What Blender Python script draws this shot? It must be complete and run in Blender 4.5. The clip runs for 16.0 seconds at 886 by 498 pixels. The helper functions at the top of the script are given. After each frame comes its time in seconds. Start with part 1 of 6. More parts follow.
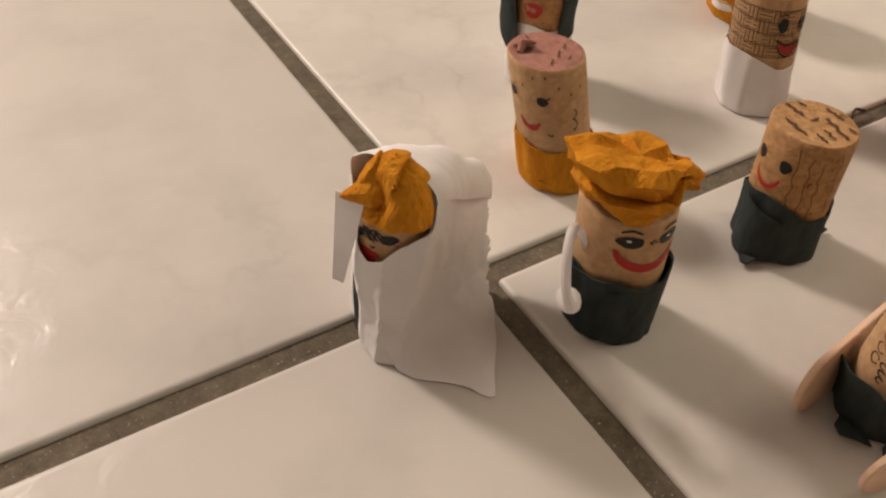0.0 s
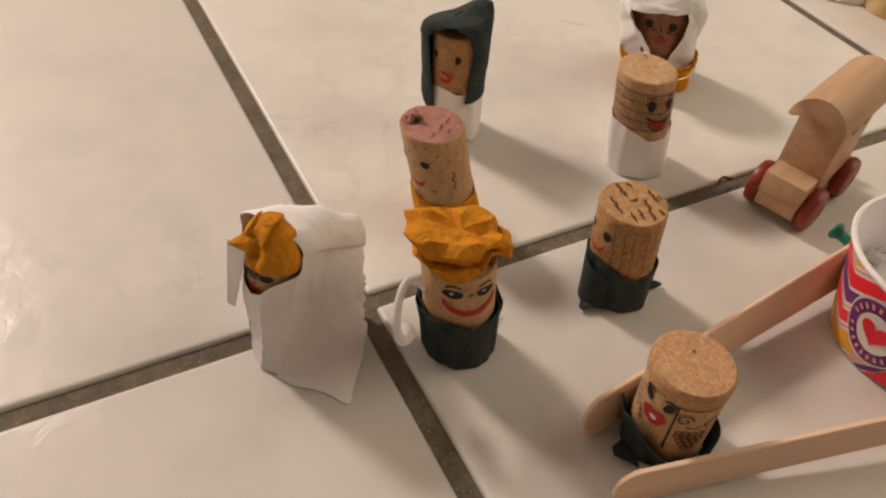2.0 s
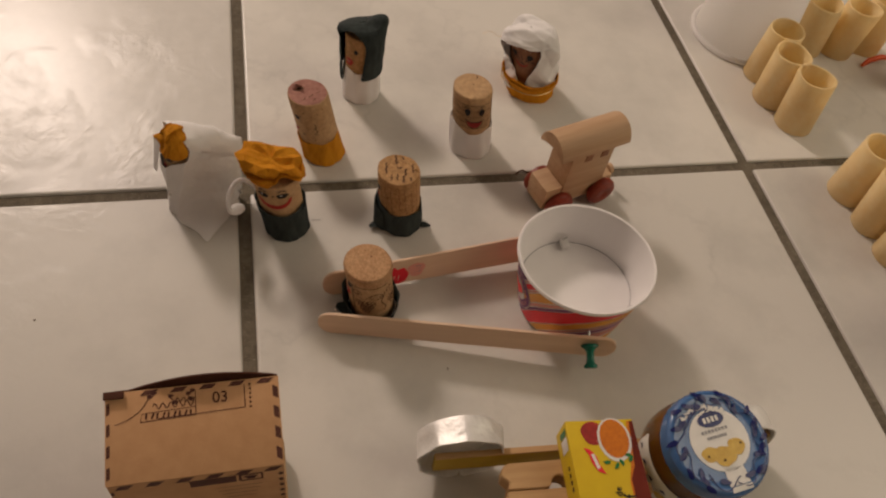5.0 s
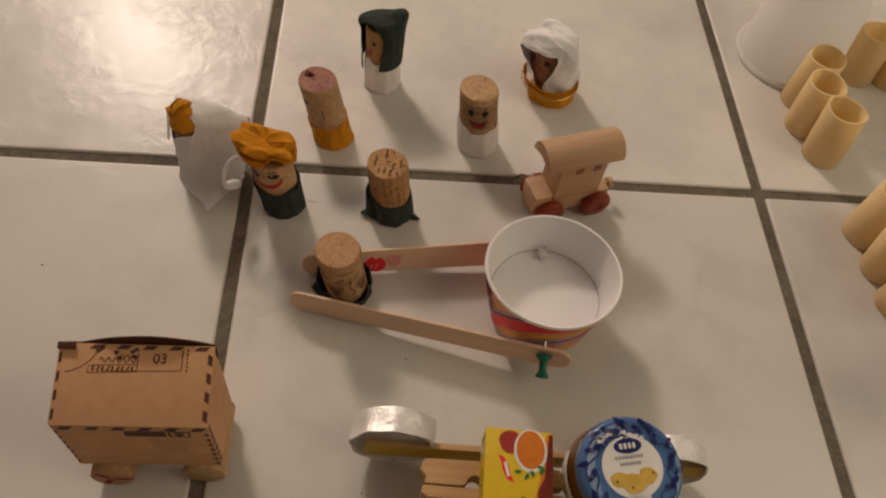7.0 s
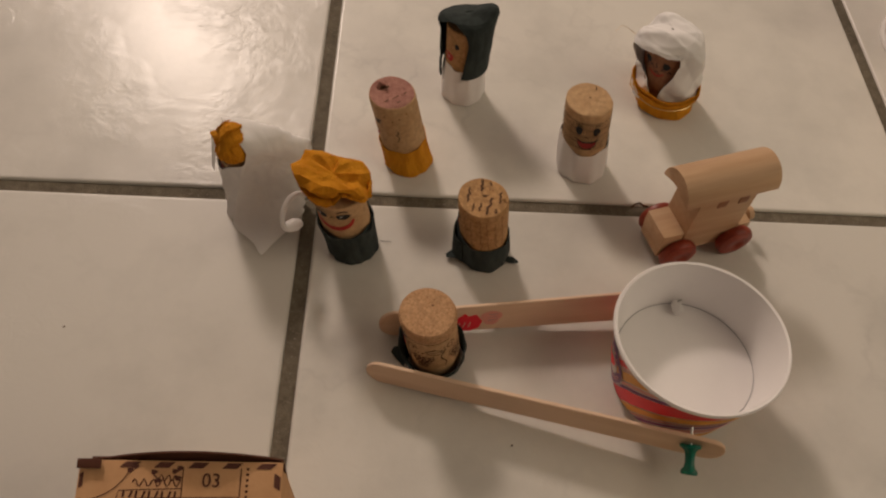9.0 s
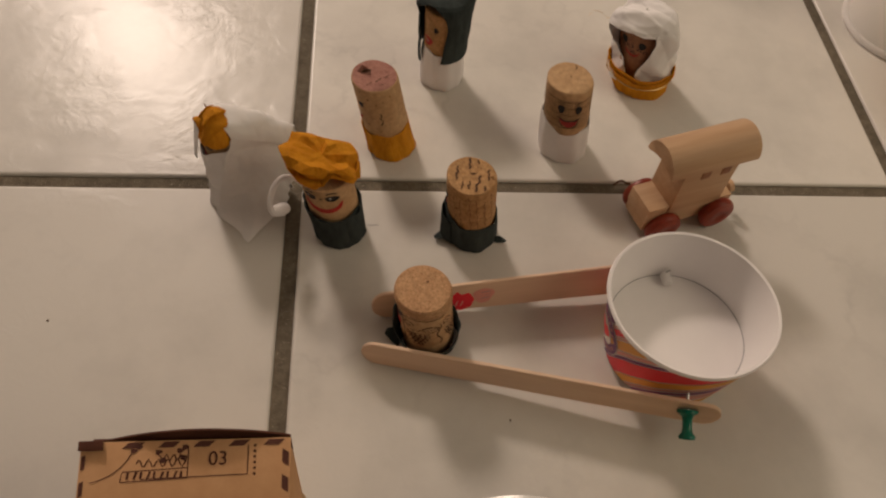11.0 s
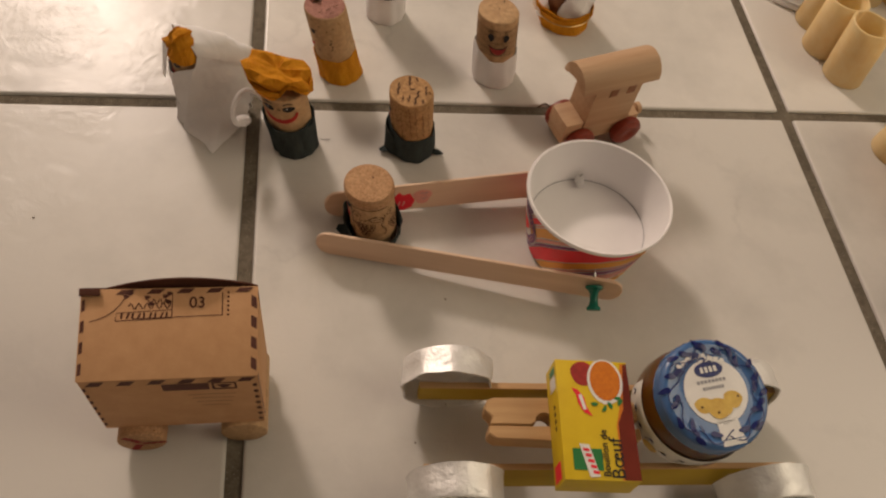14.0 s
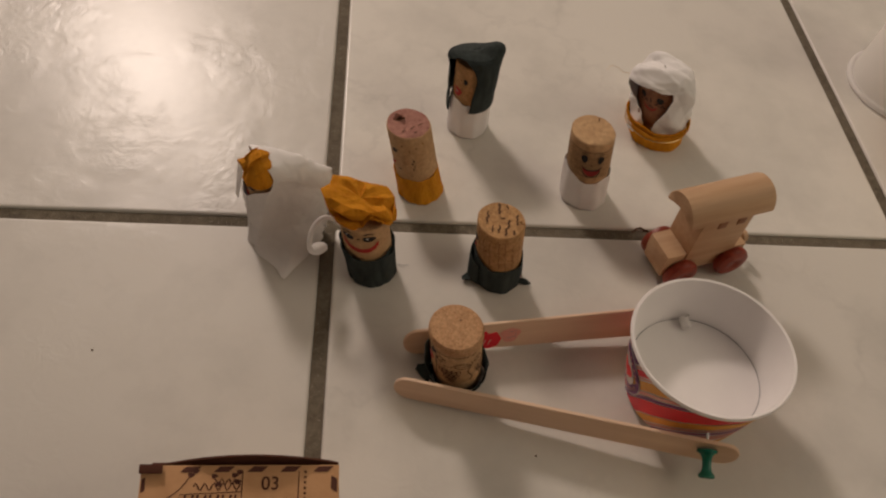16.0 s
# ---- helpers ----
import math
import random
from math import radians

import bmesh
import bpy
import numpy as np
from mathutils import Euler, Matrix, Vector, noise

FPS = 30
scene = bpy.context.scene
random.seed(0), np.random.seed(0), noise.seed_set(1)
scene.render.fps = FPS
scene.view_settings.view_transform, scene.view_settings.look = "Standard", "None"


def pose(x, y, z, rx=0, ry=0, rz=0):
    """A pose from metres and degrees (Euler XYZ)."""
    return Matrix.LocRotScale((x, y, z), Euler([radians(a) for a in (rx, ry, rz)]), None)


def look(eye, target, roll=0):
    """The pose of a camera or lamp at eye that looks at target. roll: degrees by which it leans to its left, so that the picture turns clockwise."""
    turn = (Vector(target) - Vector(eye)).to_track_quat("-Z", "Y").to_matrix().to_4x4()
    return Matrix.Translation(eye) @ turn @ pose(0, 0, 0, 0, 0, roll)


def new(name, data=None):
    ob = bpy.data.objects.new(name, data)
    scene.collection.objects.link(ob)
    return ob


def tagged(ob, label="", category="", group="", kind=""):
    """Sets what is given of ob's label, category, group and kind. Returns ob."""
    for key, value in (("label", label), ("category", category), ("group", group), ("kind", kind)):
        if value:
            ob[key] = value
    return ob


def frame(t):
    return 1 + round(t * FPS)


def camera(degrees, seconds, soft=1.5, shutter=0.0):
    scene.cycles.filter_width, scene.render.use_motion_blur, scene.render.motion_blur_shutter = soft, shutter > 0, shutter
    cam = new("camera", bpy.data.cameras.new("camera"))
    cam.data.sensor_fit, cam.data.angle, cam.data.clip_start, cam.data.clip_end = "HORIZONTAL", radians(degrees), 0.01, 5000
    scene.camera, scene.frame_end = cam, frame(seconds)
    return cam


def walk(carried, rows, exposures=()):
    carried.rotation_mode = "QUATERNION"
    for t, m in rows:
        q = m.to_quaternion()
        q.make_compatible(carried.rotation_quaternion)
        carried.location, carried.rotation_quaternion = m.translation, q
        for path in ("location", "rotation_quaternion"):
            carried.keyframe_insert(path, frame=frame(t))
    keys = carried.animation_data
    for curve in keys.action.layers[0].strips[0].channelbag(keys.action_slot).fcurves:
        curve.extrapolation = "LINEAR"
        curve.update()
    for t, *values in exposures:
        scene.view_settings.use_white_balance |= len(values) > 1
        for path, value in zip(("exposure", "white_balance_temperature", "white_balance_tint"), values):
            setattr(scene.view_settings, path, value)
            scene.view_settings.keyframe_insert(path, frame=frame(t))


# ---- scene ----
# camera
SOFT = 2.2
EXPOSURES = [(0.0, 1.18, 6560, 10), (1.5, 1.18, 6560, 10), (3.0, 0.84, 6620, 10), (4.5, 0.58, 6700, 10), (7.0, 0.53, 6800, 10), (9.0, 0.49, 6820, 10), (11.5, 0.55, 6860, 10), (13.0, 0.71, 6860, 10), (14.3, 0.76, 6780, 10), (15.2, 0.53, 6720, 10), (16.0, 0.41, 6620, 10)]
cam = camera(59.10, 16.0, soft=SOFT)
ROWS = [
    (0.0, (-0.0976, -0.1239, 0.1602), (0.0038, 0.0253, -0.0129), 4.03),
    (0.5, (-0.0931, -0.1187, 0.1661), (0.0106, 0.0314, -0.0047), 4.10),
    (1.0, (-0.0802, -0.1291, 0.1804), (0.0213, 0.0213, 0.0085), 4.47),
    (1.5, (-0.0789, -0.1446, 0.1978), (0.0192, 0.0054, 0.0235), 5.49),
    (2.0, (-0.0734, -0.1661, 0.2115), (0.0205, -0.0165, 0.0346), 6.78),
    (2.5, (-0.0667, -0.1972, 0.2257), (0.0244, -0.0476, 0.0473), 8.71),
    (3.0, (-0.0604, -0.2218, 0.2552), (0.0243, -0.0733, 0.0727), 10.00),
    (3.5, (-0.0453, -0.2473, 0.2768), (0.0340, -0.0977, 0.0928), 10.99),
    (4.0, (-0.0302, -0.2731, 0.3055), (0.0428, -0.1230, 0.1195), 11.75),
    (4.5, (-0.0129, -0.2995, 0.3390), (0.0519, -0.1511, 0.1486), 12.10),
    (4.7, (-0.0014, -0.3081, 0.3468), (0.0582, -0.1613, 0.1534), 12.15),
    (6.8, (0.0787, -0.3240, 0.3834), (0.1028, -0.1834, 0.1781), 10.18),
    (7.0, (0.0799, -0.3190, 0.3832), (0.1014, -0.1783, 0.1777), 9.89),
    (7.5, (0.0932, -0.3080, 0.3791), (0.1089, -0.1665, 0.1736), 8.75),
    (8.0, (0.0891, -0.2877, 0.3680), (0.1015, -0.1492, 0.1602), 8.43),
    (8.5, (0.0647, -0.2753, 0.3481), (0.0751, -0.1368, 0.1403), 7.26),
    (9.0, (0.0512, -0.2459, 0.3257), (0.0623, -0.1077, 0.1177), 6.09),
    (9.2, (0.0462, -0.2445, 0.3166), (0.0569, -0.1064, 0.1085), 5.57),
    (11.3, (0.0352, -0.2641, 0.3170), (0.0599, -0.1236, 0.1117), 8.56),
    (11.5, (0.0294, -0.2717, 0.3201), (0.0549, -0.1319, 0.1144), 8.95),
    (12.0, (0.0191, -0.2890, 0.3224), (0.0466, -0.1511, 0.1157), 10.18),
    (12.5, (0.0172, -0.3008, 0.3268), (0.0457, -0.1638, 0.1196), 10.41),
    (13.0, (0.0292, -0.3167, 0.3423), (0.0606, -0.1817, 0.1343), 11.18),
    (13.5, (0.0433, -0.3295, 0.3421), (0.0782, -0.1949, 0.1343), 11.75),
    (14.0, (0.0382, -0.3180, 0.3408), (0.0763, -0.1847, 0.1327), 13.08),
    (14.5, (0.0319, -0.3030, 0.3505), (0.0684, -0.1641, 0.1459), 12.21),
    (15.0, (0.0256, -0.2884, 0.3490), (0.0560, -0.1430, 0.1479), 10.20),
    (15.5, (0.0233, -0.2741, 0.3395), (0.0517, -0.1231, 0.1422), 10.14),
    (16.0, (0.0206, -0.2660, 0.3293), (0.0449, -0.1151, 0.1315), 9.17),
]
walk(cam, [(t, look(eye, target, roll)) for t, eye, target, roll in ROWS], EXPOSURES)

# ---- light: a warm standing lamp behind the toys, and the room's second lamp, wide and soft, on the near side ----
world = bpy.data.worlds.new("world")
scene.world = world
world.use_nodes = True
world.node_tree.nodes["Background"].inputs[0].default_value = (1.0, 0.85, 0.7, 1)
world.node_tree.nodes["Background"].inputs[1].default_value = 0.01

standing_light = bpy.data.lights.new("standing_lamp_light", "POINT")
standing_light.energy, standing_light.color, standing_light.shadow_soft_size = 85.0, (1.0, 0.83, 0.735), 0.19
new("standing_lamp_light", standing_light).location = (-0.80, 2.00, 1.68)

room_light = bpy.data.lights.new("room_lamp_light", "AREA")
room_light.shape, room_light.size = "DISK", 1.1
room_light.energy, room_light.color = 3.7, (1.0, 0.86, 0.66)
new("room_lamp_light", room_light).matrix_world = look((1.14, -0.36, 0.98), (0.28, 0.0, 0.0), 0)


# ---- materials ----
def node(nt, kind, **values):
    n = nt.nodes.new(kind)
    for key, value in values.items():
        n.inputs[key.replace("_", " ")].default_value = value
    return n


def surface(name, light, dark=None, scale=60.0, rough=0.6, metal=0.0, bump=0.0, bump_scale=None, stretch=(1, 1, 1),
            low=0.35, high=0.65, detail=6.0, spec=0.5, coat=0.0, through_light=0.0, fleck=None, fleck_scale=300.0,
            fleck_cut=0.62, rough_var=0.08, distort=0.0, random_shift=False, bump_depth=0.001, trans=0.0, ior=1.45, thin=0.0, grain=0.0, grain_scale=600.0):
    """A procedural surface in metres: two tones by noise, flecks, fine relief and uneven gloss."""
    m = bpy.data.materials.new(name)
    m.use_nodes = True
    nt = m.node_tree
    b = nt.nodes["Principled BSDF"]
    dark = dark or tuple(c * 0.82 for c in light)
    tc = nt.nodes.new("ShaderNodeTexCoord")
    mp = nt.nodes.new("ShaderNodeMapping")
    mp.inputs["Scale"].default_value = stretch
    nt.links.new(tc.outputs["Object"], mp.inputs["Vector"])
    if random_shift:
        info, add = nt.nodes.new("ShaderNodeObjectInfo"), nt.nodes.new("ShaderNodeVectorMath")
        mul = nt.nodes.new("ShaderNodeMath")
        mul.operation, mul.inputs[1].default_value = "MULTIPLY", 37.0
        nt.links.new(info.outputs["Random"], mul.inputs[0])
        nt.links.new(mul.outputs[0], mp.inputs["Location"])
    n1 = node(nt, "ShaderNodeTexNoise", Scale=scale, Detail=detail, Roughness=0.6, Distortion=distort)
    n2 = node(nt, "ShaderNodeTexNoise", Scale=scale * 0.13, Detail=3.0, Roughness=0.5)
    nt.links.new(mp.outputs[0], n1.inputs["Vector"])
    nt.links.new(mp.outputs[0], n2.inputs["Vector"])
    mix = nt.nodes.new("ShaderNodeMath")
    mix.operation = "MULTIPLY_ADD"
    mix.inputs[1].default_value = 0.35
    half = nt.nodes.new("ShaderNodeMath")
    half.operation, half.inputs[1].default_value = "MULTIPLY", 0.65
    nt.links.new(n1.outputs["Fac"], half.inputs[0])
    nt.links.new(n2.outputs["Fac"], mix.inputs[0])
    nt.links.new(half.outputs[0], mix.inputs[2])
    ramp = nt.nodes.new("ShaderNodeValToRGB")
    ramp.color_ramp.elements[0].position, ramp.color_ramp.elements[0].color = low, (*dark, 1)
    ramp.color_ramp.elements[1].position, ramp.color_ramp.elements[1].color = high, (*light, 1)
    nt.links.new(mix.outputs[0], ramp.inputs["Fac"])
    colour = ramp.outputs["Color"]
    if fleck:
        n3 = node(nt, "ShaderNodeTexNoise", Scale=fleck_scale, Detail=2.0, Roughness=0.5)
        nt.links.new(mp.outputs[0], n3.inputs["Vector"])
        cut = nt.nodes.new("ShaderNodeMapRange")
        cut.inputs["From Min"].default_value, cut.inputs["From Max"].default_value = fleck_cut, fleck_cut + 0.06
        nt.links.new(n3.outputs["Fac"], cut.inputs["Value"])
        blend = nt.nodes.new("ShaderNodeMix")
        blend.data_type = "RGBA"
        blend.inputs["B"].default_value = (0, 0, 0, 1)
        for s in blend.inputs:
            if s.type == "RGBA" and s.name == "B":
                s.default_value = (*fleck, 1)
            if s.type == "RGBA" and s.name == "A":
                nt.links.new(colour, s)
        nt.links.new(cut.outputs["Result"], blend.inputs["Factor"])
        colour = [s for s in blend.outputs if s.type == "RGBA"][0]
    if grain:
        cells = node(nt, "ShaderNodeTexVoronoi", Scale=grain_scale, Randomness=1.0)
        nt.links.new(mp.outputs[0], cells.inputs["Vector"])
        grey, tone = nt.nodes.new("ShaderNodeRGBToBW"), nt.nodes.new("ShaderNodeMapRange")
        nt.links.new(cells.outputs["Color"], grey.inputs[0])
        tone.inputs["From Min"].default_value, tone.inputs["From Max"].default_value = 0.25, 0.75
        tone.inputs["To Min"].default_value, tone.inputs["To Max"].default_value = 1 - grain, 1 + 0.6 * grain
        nt.links.new(grey.outputs[0], tone.inputs["Value"])
        shade = nt.nodes.new("ShaderNodeVectorMath")
        shade.operation = "MULTIPLY"
        nt.links.new(colour, shade.inputs[0])
        nt.links.new(tone.outputs["Result"], shade.inputs[1])
        colour = shade.outputs[0]
    nt.links.new(colour, b.inputs["Base Color"])
    r = nt.nodes.new("ShaderNodeMapRange")
    r.inputs["To Min"].default_value, r.inputs["To Max"].default_value = max(0.03, rough - rough_var), min(1, rough + rough_var)
    nt.links.new(n1.outputs["Fac"], r.inputs["Value"])
    nt.links.new(r.outputs["Result"], b.inputs["Roughness"])
    b.inputs["Metallic"].default_value = metal
    b.inputs["Specular IOR Level"].default_value = spec
    b.inputs["Coat Weight"].default_value = coat
    b.inputs["Transmission Weight"].default_value = trans
    b.inputs["IOR"].default_value = ior
    if through_light:
        b.inputs["Subsurface Weight"].default_value = through_light
        b.inputs["Subsurface Scale"].default_value = 0.004
    if thin:
        tl, sh = nt.nodes.new("ShaderNodeBsdfTranslucent"), nt.nodes.new("ShaderNodeMixShader")
        nt.links.new(colour, tl.inputs["Color"])
        sh.inputs[0].default_value = thin
        nt.links.new(b.outputs[0], sh.inputs[1])
        nt.links.new(tl.outputs[0], sh.inputs[2])
        nt.links.new(sh.outputs[0], nt.nodes["Material Output"].inputs["Surface"])
    if bump:
        n4 = node(nt, "ShaderNodeTexNoise", Scale=bump_scale or scale * 2, Detail=4.0, Roughness=0.55, Distortion=distort)
        nt.links.new(mp.outputs[0], n4.inputs["Vector"])
        bp = nt.nodes.new("ShaderNodeBump")
        bp.inputs["Strength"].default_value, bp.inputs["Distance"].default_value = bump, bump_depth
        nt.links.new(n4.outputs["Fac"], bp.inputs["Height"])
        nt.links.new(bp.outputs["Normal"], b.inputs["Normal"])
    return m


TILE = surface("glazed_tile", (0.622, 0.598, 0.556), (0.486, 0.469, 0.436), scale=17, rough=0.52, rough_var=0.14, random_shift=True, low=0.27, high=0.52, spec=0.26, coat=0.47)


def slate_relief(m):
    """Cleft relief of the glaze: slate ridges and ripples, stronger in patches, and grey veins where fine clefts run."""
    nt = m.node_tree
    b = nt.nodes["Principled BSDF"]
    mp = [n for n in nt.nodes if n.type == "MAPPING"][0]

    def noise_node(scale, detail, rough, distort, ridged=False):
        n = node(nt, "ShaderNodeTexNoise", Scale=scale, Detail=detail, Roughness=rough, Distortion=distort)
        if ridged:
            n.noise_type = "RIDGED_MULTIFRACTAL"
        nt.links.new(mp.outputs[0], n.inputs["Vector"])
        return n.outputs["Fac"]

    def span(value, a, b, lo=0.0, hi=1.0):
        n = nt.nodes.new("ShaderNodeMapRange")
        n.inputs["From Min"].default_value, n.inputs["From Max"].default_value = a, b
        n.inputs["To Min"].default_value, n.inputs["To Max"].default_value = lo, hi
        nt.links.new(value, n.inputs["Value"])
        return n.outputs["Result"]

    def times(p, q):
        n = nt.nodes.new("ShaderNodeMath")
        n.operation = "MULTIPLY"
        nt.links.new(p, n.inputs[0])
        if isinstance(q, float):
            n.inputs[1].default_value = q
        else:
            nt.links.new(q, n.inputs[1])
        return n.outputs[0]

    def bump(height, strength, depth, before=None):
        n = nt.nodes.new("ShaderNodeBump")
        n.inputs["Strength"].default_value, n.inputs["Distance"].default_value = strength, depth
        nt.links.new(height, n.inputs["Height"])
        if before:
            nt.links.new(before, n.inputs["Normal"])
        return n.outputs["Normal"]

    def tinted(colour, fac, other):
        n = nt.nodes.new("ShaderNodeMix")
        n.data_type = "RGBA"
        nt.links.new(fac, n.inputs["Factor"])
        for q in n.inputs:
            if q.type == "RGBA" and q.name == "A":
                nt.links.new(colour, q)
            if q.type == "RGBA" and q.name == "B":
                q.default_value = (*other, 1)
        return [q for q in n.outputs if q.type == "RGBA"][0]

    patch = span(noise_node(13.0, 3.0, 0.55, 0.0), 0.42, 0.66, 0.10, 1.0)
    ridge = times(span(noise_node(24.0, 7.0, 0.62, 0.9, True), 0.70, 1.30), patch)
    ripple = times(noise_node(75.0, 5.0, 0.58, 1.6), patch)
    fine = times(noise_node(240.0, 4.0, 0.6, 0.8), patch)
    nt.links.new(bump(ripple, 0.5, 0.0004, bump(ridge, 0.4, 0.0005)), b.inputs["Normal"])
    nt.links.new(bump(fine, 0.8, COAT_FINE, bump(ripple, 0.9, COAT_RIPPLE, bump(ridge, 0.8, 0.0012))), b.inputs["Coat Normal"])
    b.inputs["Coat Roughness"].default_value = COAT_ROUGH
    # veins: bent cell borders, where a slow noise lets them show
    bend = node(nt, "ShaderNodeTexNoise", Scale=26.0, Detail=4.0, Roughness=0.6)
    nt.links.new(mp.outputs[0], bend.inputs["Vector"])
    shift = nt.nodes.new("ShaderNodeVectorMath")
    shift.operation = "MULTIPLY_ADD"
    shift.inputs[1].default_value = (0.07, 0.07, 0.07)
    nt.links.new(bend.outputs["Color"], shift.inputs[0])
    nt.links.new(mp.outputs[0], shift.inputs[2])
    cell = node(nt, "ShaderNodeTexVoronoi", Scale=19.0)
    cell.feature = "DISTANCE_TO_EDGE"
    nt.links.new(shift.outputs[0], cell.inputs["Vector"])
    vein = times(span(cell.outputs["Distance"], 0.0, 0.075, 1.0, 0.0), span(noise_node(7.0, 2.0, 0.5, 0.0), 0.55, 0.66))
    vein = times(vein, span(noise_node(60.0, 3.0, 0.5, 0.0), 0.35, 0.65, 0.2, 1.0))
    colour = b.inputs["Base Color"].links[0].from_socket
    colour = tinted(colour, times(ridge, 0.35), (0.415, 0.40, 0.38))
    colour = tinted(colour, times(vein, 0.20), (0.30, 0.287, 0.275))
    own, shade = nt.nodes.new("ShaderNodeObjectInfo"), nt.nodes.new("ShaderNodeVectorMath")
    shade.operation = "MULTIPLY"
    nt.links.new(colour, shade.inputs[0])
    nt.links.new(own.outputs["Color"], shade.inputs[1])
    nt.links.new(shade.outputs[0], b.inputs["Base Color"])


COAT_ROUGH, COAT_RIPPLE, COAT_FINE = 0.27, 0.0008, 0.0003
slate_relief(TILE)
GROUT = surface("grout", (0.187, 0.159, 0.119), (0.0978, 0.0816, 0.0612), scale=260, rough=0.95, bump=0.9, bump_scale=900, bump_depth=0.0006,
                fleck=(0.42, 0.38, 0.31), fleck_scale=1200, fleck_cut=0.66, spec=0.2)
PLASTER = surface("wall_paint", (0.35, 0.33, 0.30), (0.30, 0.285, 0.26), scale=12, rough=0.9, bump=0.2, bump_scale=300)
CORK = surface("natural_cork", (0.51, 0.304, 0.145), (0.378, 0.207, 0.088), scale=320, rough=0.8, bump=0.5, bump_scale=900, bump_depth=0.0004,
               fleck=(0.20, 0.095, 0.035), fleck_scale=420, fleck_cut=0.67, spec=0.25, grain=0.15, grain_scale=750)
PALE_CORK = surface("pale_cork", (0.563, 0.37, 0.207), (0.458, 0.282, 0.145), scale=300, rough=0.75, bump=0.4, bump_scale=900, bump_depth=0.0003,
                    fleck=(0.28, 0.14, 0.06), fleck_scale=380, fleck_cut=0.71, spec=0.25, grain=0.09, grain_scale=600)
GRAIN_CORK = surface("granular_cork", (0.55, 0.335, 0.185), (0.41, 0.225, 0.115), scale=800, rough=0.85, bump=0.5, bump_scale=1300, bump_depth=0.0004,
                     fleck=(0.27, 0.135, 0.062), fleck_scale=850, fleck_cut=0.66, spec=0.2, grain=0.16, grain_scale=1200)
PINK_CORK = surface("wine_stained_cork", (0.45, 0.23, 0.18), (0.297, 0.131, 0.108), scale=350, rough=0.8, bump=0.6, bump_scale=800,
                    fleck=(0.16, 0.05, 0.05), fleck_scale=500, fleck_cut=0.68, spec=0.25)
ORANGE = surface("orange_crepe_paper", (0.828, 0.369, 0.027), (0.648, 0.243, 0.0126), scale=260, rough=0.85, bump=0.9, bump_scale=900,
                 stretch=(1, 1, 0.35), bump_depth=0.0014, spec=0.2, thin=0.20)
GREEN = surface("dark_green_crepe_paper", (0.0476, 0.059, 0.0574), (0.023, 0.0303, 0.0303), scale=300, rough=0.9, bump=0.7, bump_scale=1200,
                stretch=(1, 1, 0.35), bump_depth=0.0004, spec=0.2)
WHITE = surface("white_tissue_paper", (0.90, 0.88, 0.875), (0.83, 0.81, 0.805), scale=70, rough=0.85, bump=0.22, bump_scale=150, bump_depth=0.0010,
                spec=0.25, thin=0.10)
STICK = surface("raw_birch_stick", (0.79, 0.592, 0.444), (0.681, 0.484, 0.345), scale=200, rough=0.7, stretch=(0.06, 1, 1), bump=0.3, bump_scale=700,
                bump_depth=0.0002, spec=0.3)
BEECH = surface("beech_wood", (0.568, 0.378, 0.232), (0.447, 0.275, 0.155), scale=240, rough=0.55, stretch=(0.07, 1, 1), bump=0.25, bump_scale=700,
                bump_depth=0.0002, spec=0.4)
PEG = surface("peg_wood", (0.594, 0.387, 0.198), (0.45, 0.261, 0.117), scale=240, rough=0.6, stretch=(0.07, 1, 1), bump=0.3, bump_scale=700,
              bump_depth=0.0002, spec=0.35)
RED_WOOD = surface("red_stained_wood", (0.289, 0.0391, 0.0153), (0.17, 0.0204, 0.0085), scale=260, rough=0.42, bump=0.2, bump_scale=600, bump_depth=0.0002)
KRAFT = surface("kraft_card", (0.619, 0.359, 0.189), (0.542, 0.3, 0.15), scale=150, rough=0.8, bump=0.25, bump_scale=900, bump_depth=0.0002, spec=0.25)
# much darker brown than the kraft, for the tuck flap and corner tab
MAROON_CARD = surface("dark_brown_card", (0.106, 0.0391, 0.0238), (0.0723, 0.0255, 0.0153), scale=150, rough=0.75, bump=0.25, bump_scale=900, bump_depth=0.0002, spec=0.25)
TUB_PAPER = surface("waxed_paper", (0.893, 0.864, 0.854), (0.864, 0.835, 0.826), scale=90, rough=0.42, bump=0.1, bump_scale=400, bump_depth=0.0002, thin=0.10)
PLASTIC = surface("white_plastic", (0.86, 0.84, 0.83), (0.83, 0.81, 0.80), scale=30, rough=0.33, spec=0.5, thin=0.42)
CUP_WHITE = surface("thin_white_plastic", (0.98, 0.97, 0.96), (0.96, 0.95, 0.94), scale=30, rough=0.33, spec=0.5, thin=0.60)
PASTA = surface("dry_pasta", (0.96, 0.83, 0.54), (0.92, 0.74, 0.40), scale=180, rough=0.6, bump=0.4, bump_scale=800, bump_depth=0.0003,
                thin=0.42, spec=0.35)
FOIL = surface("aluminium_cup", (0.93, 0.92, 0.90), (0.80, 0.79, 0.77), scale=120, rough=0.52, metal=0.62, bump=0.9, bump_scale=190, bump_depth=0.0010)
FOIL_DARK = surface("aluminium_base", (0.357, 0.348, 0.348), (0.272, 0.264, 0.264), scale=90, rough=0.45, metal=0.9)
YELLOW_STICK = surface("yellow_painted_stick", (0.51, 0.34, 0.0298), (0.408, 0.255, 0.017), scale=150, rough=0.55, stretch=(0.1, 1, 1))
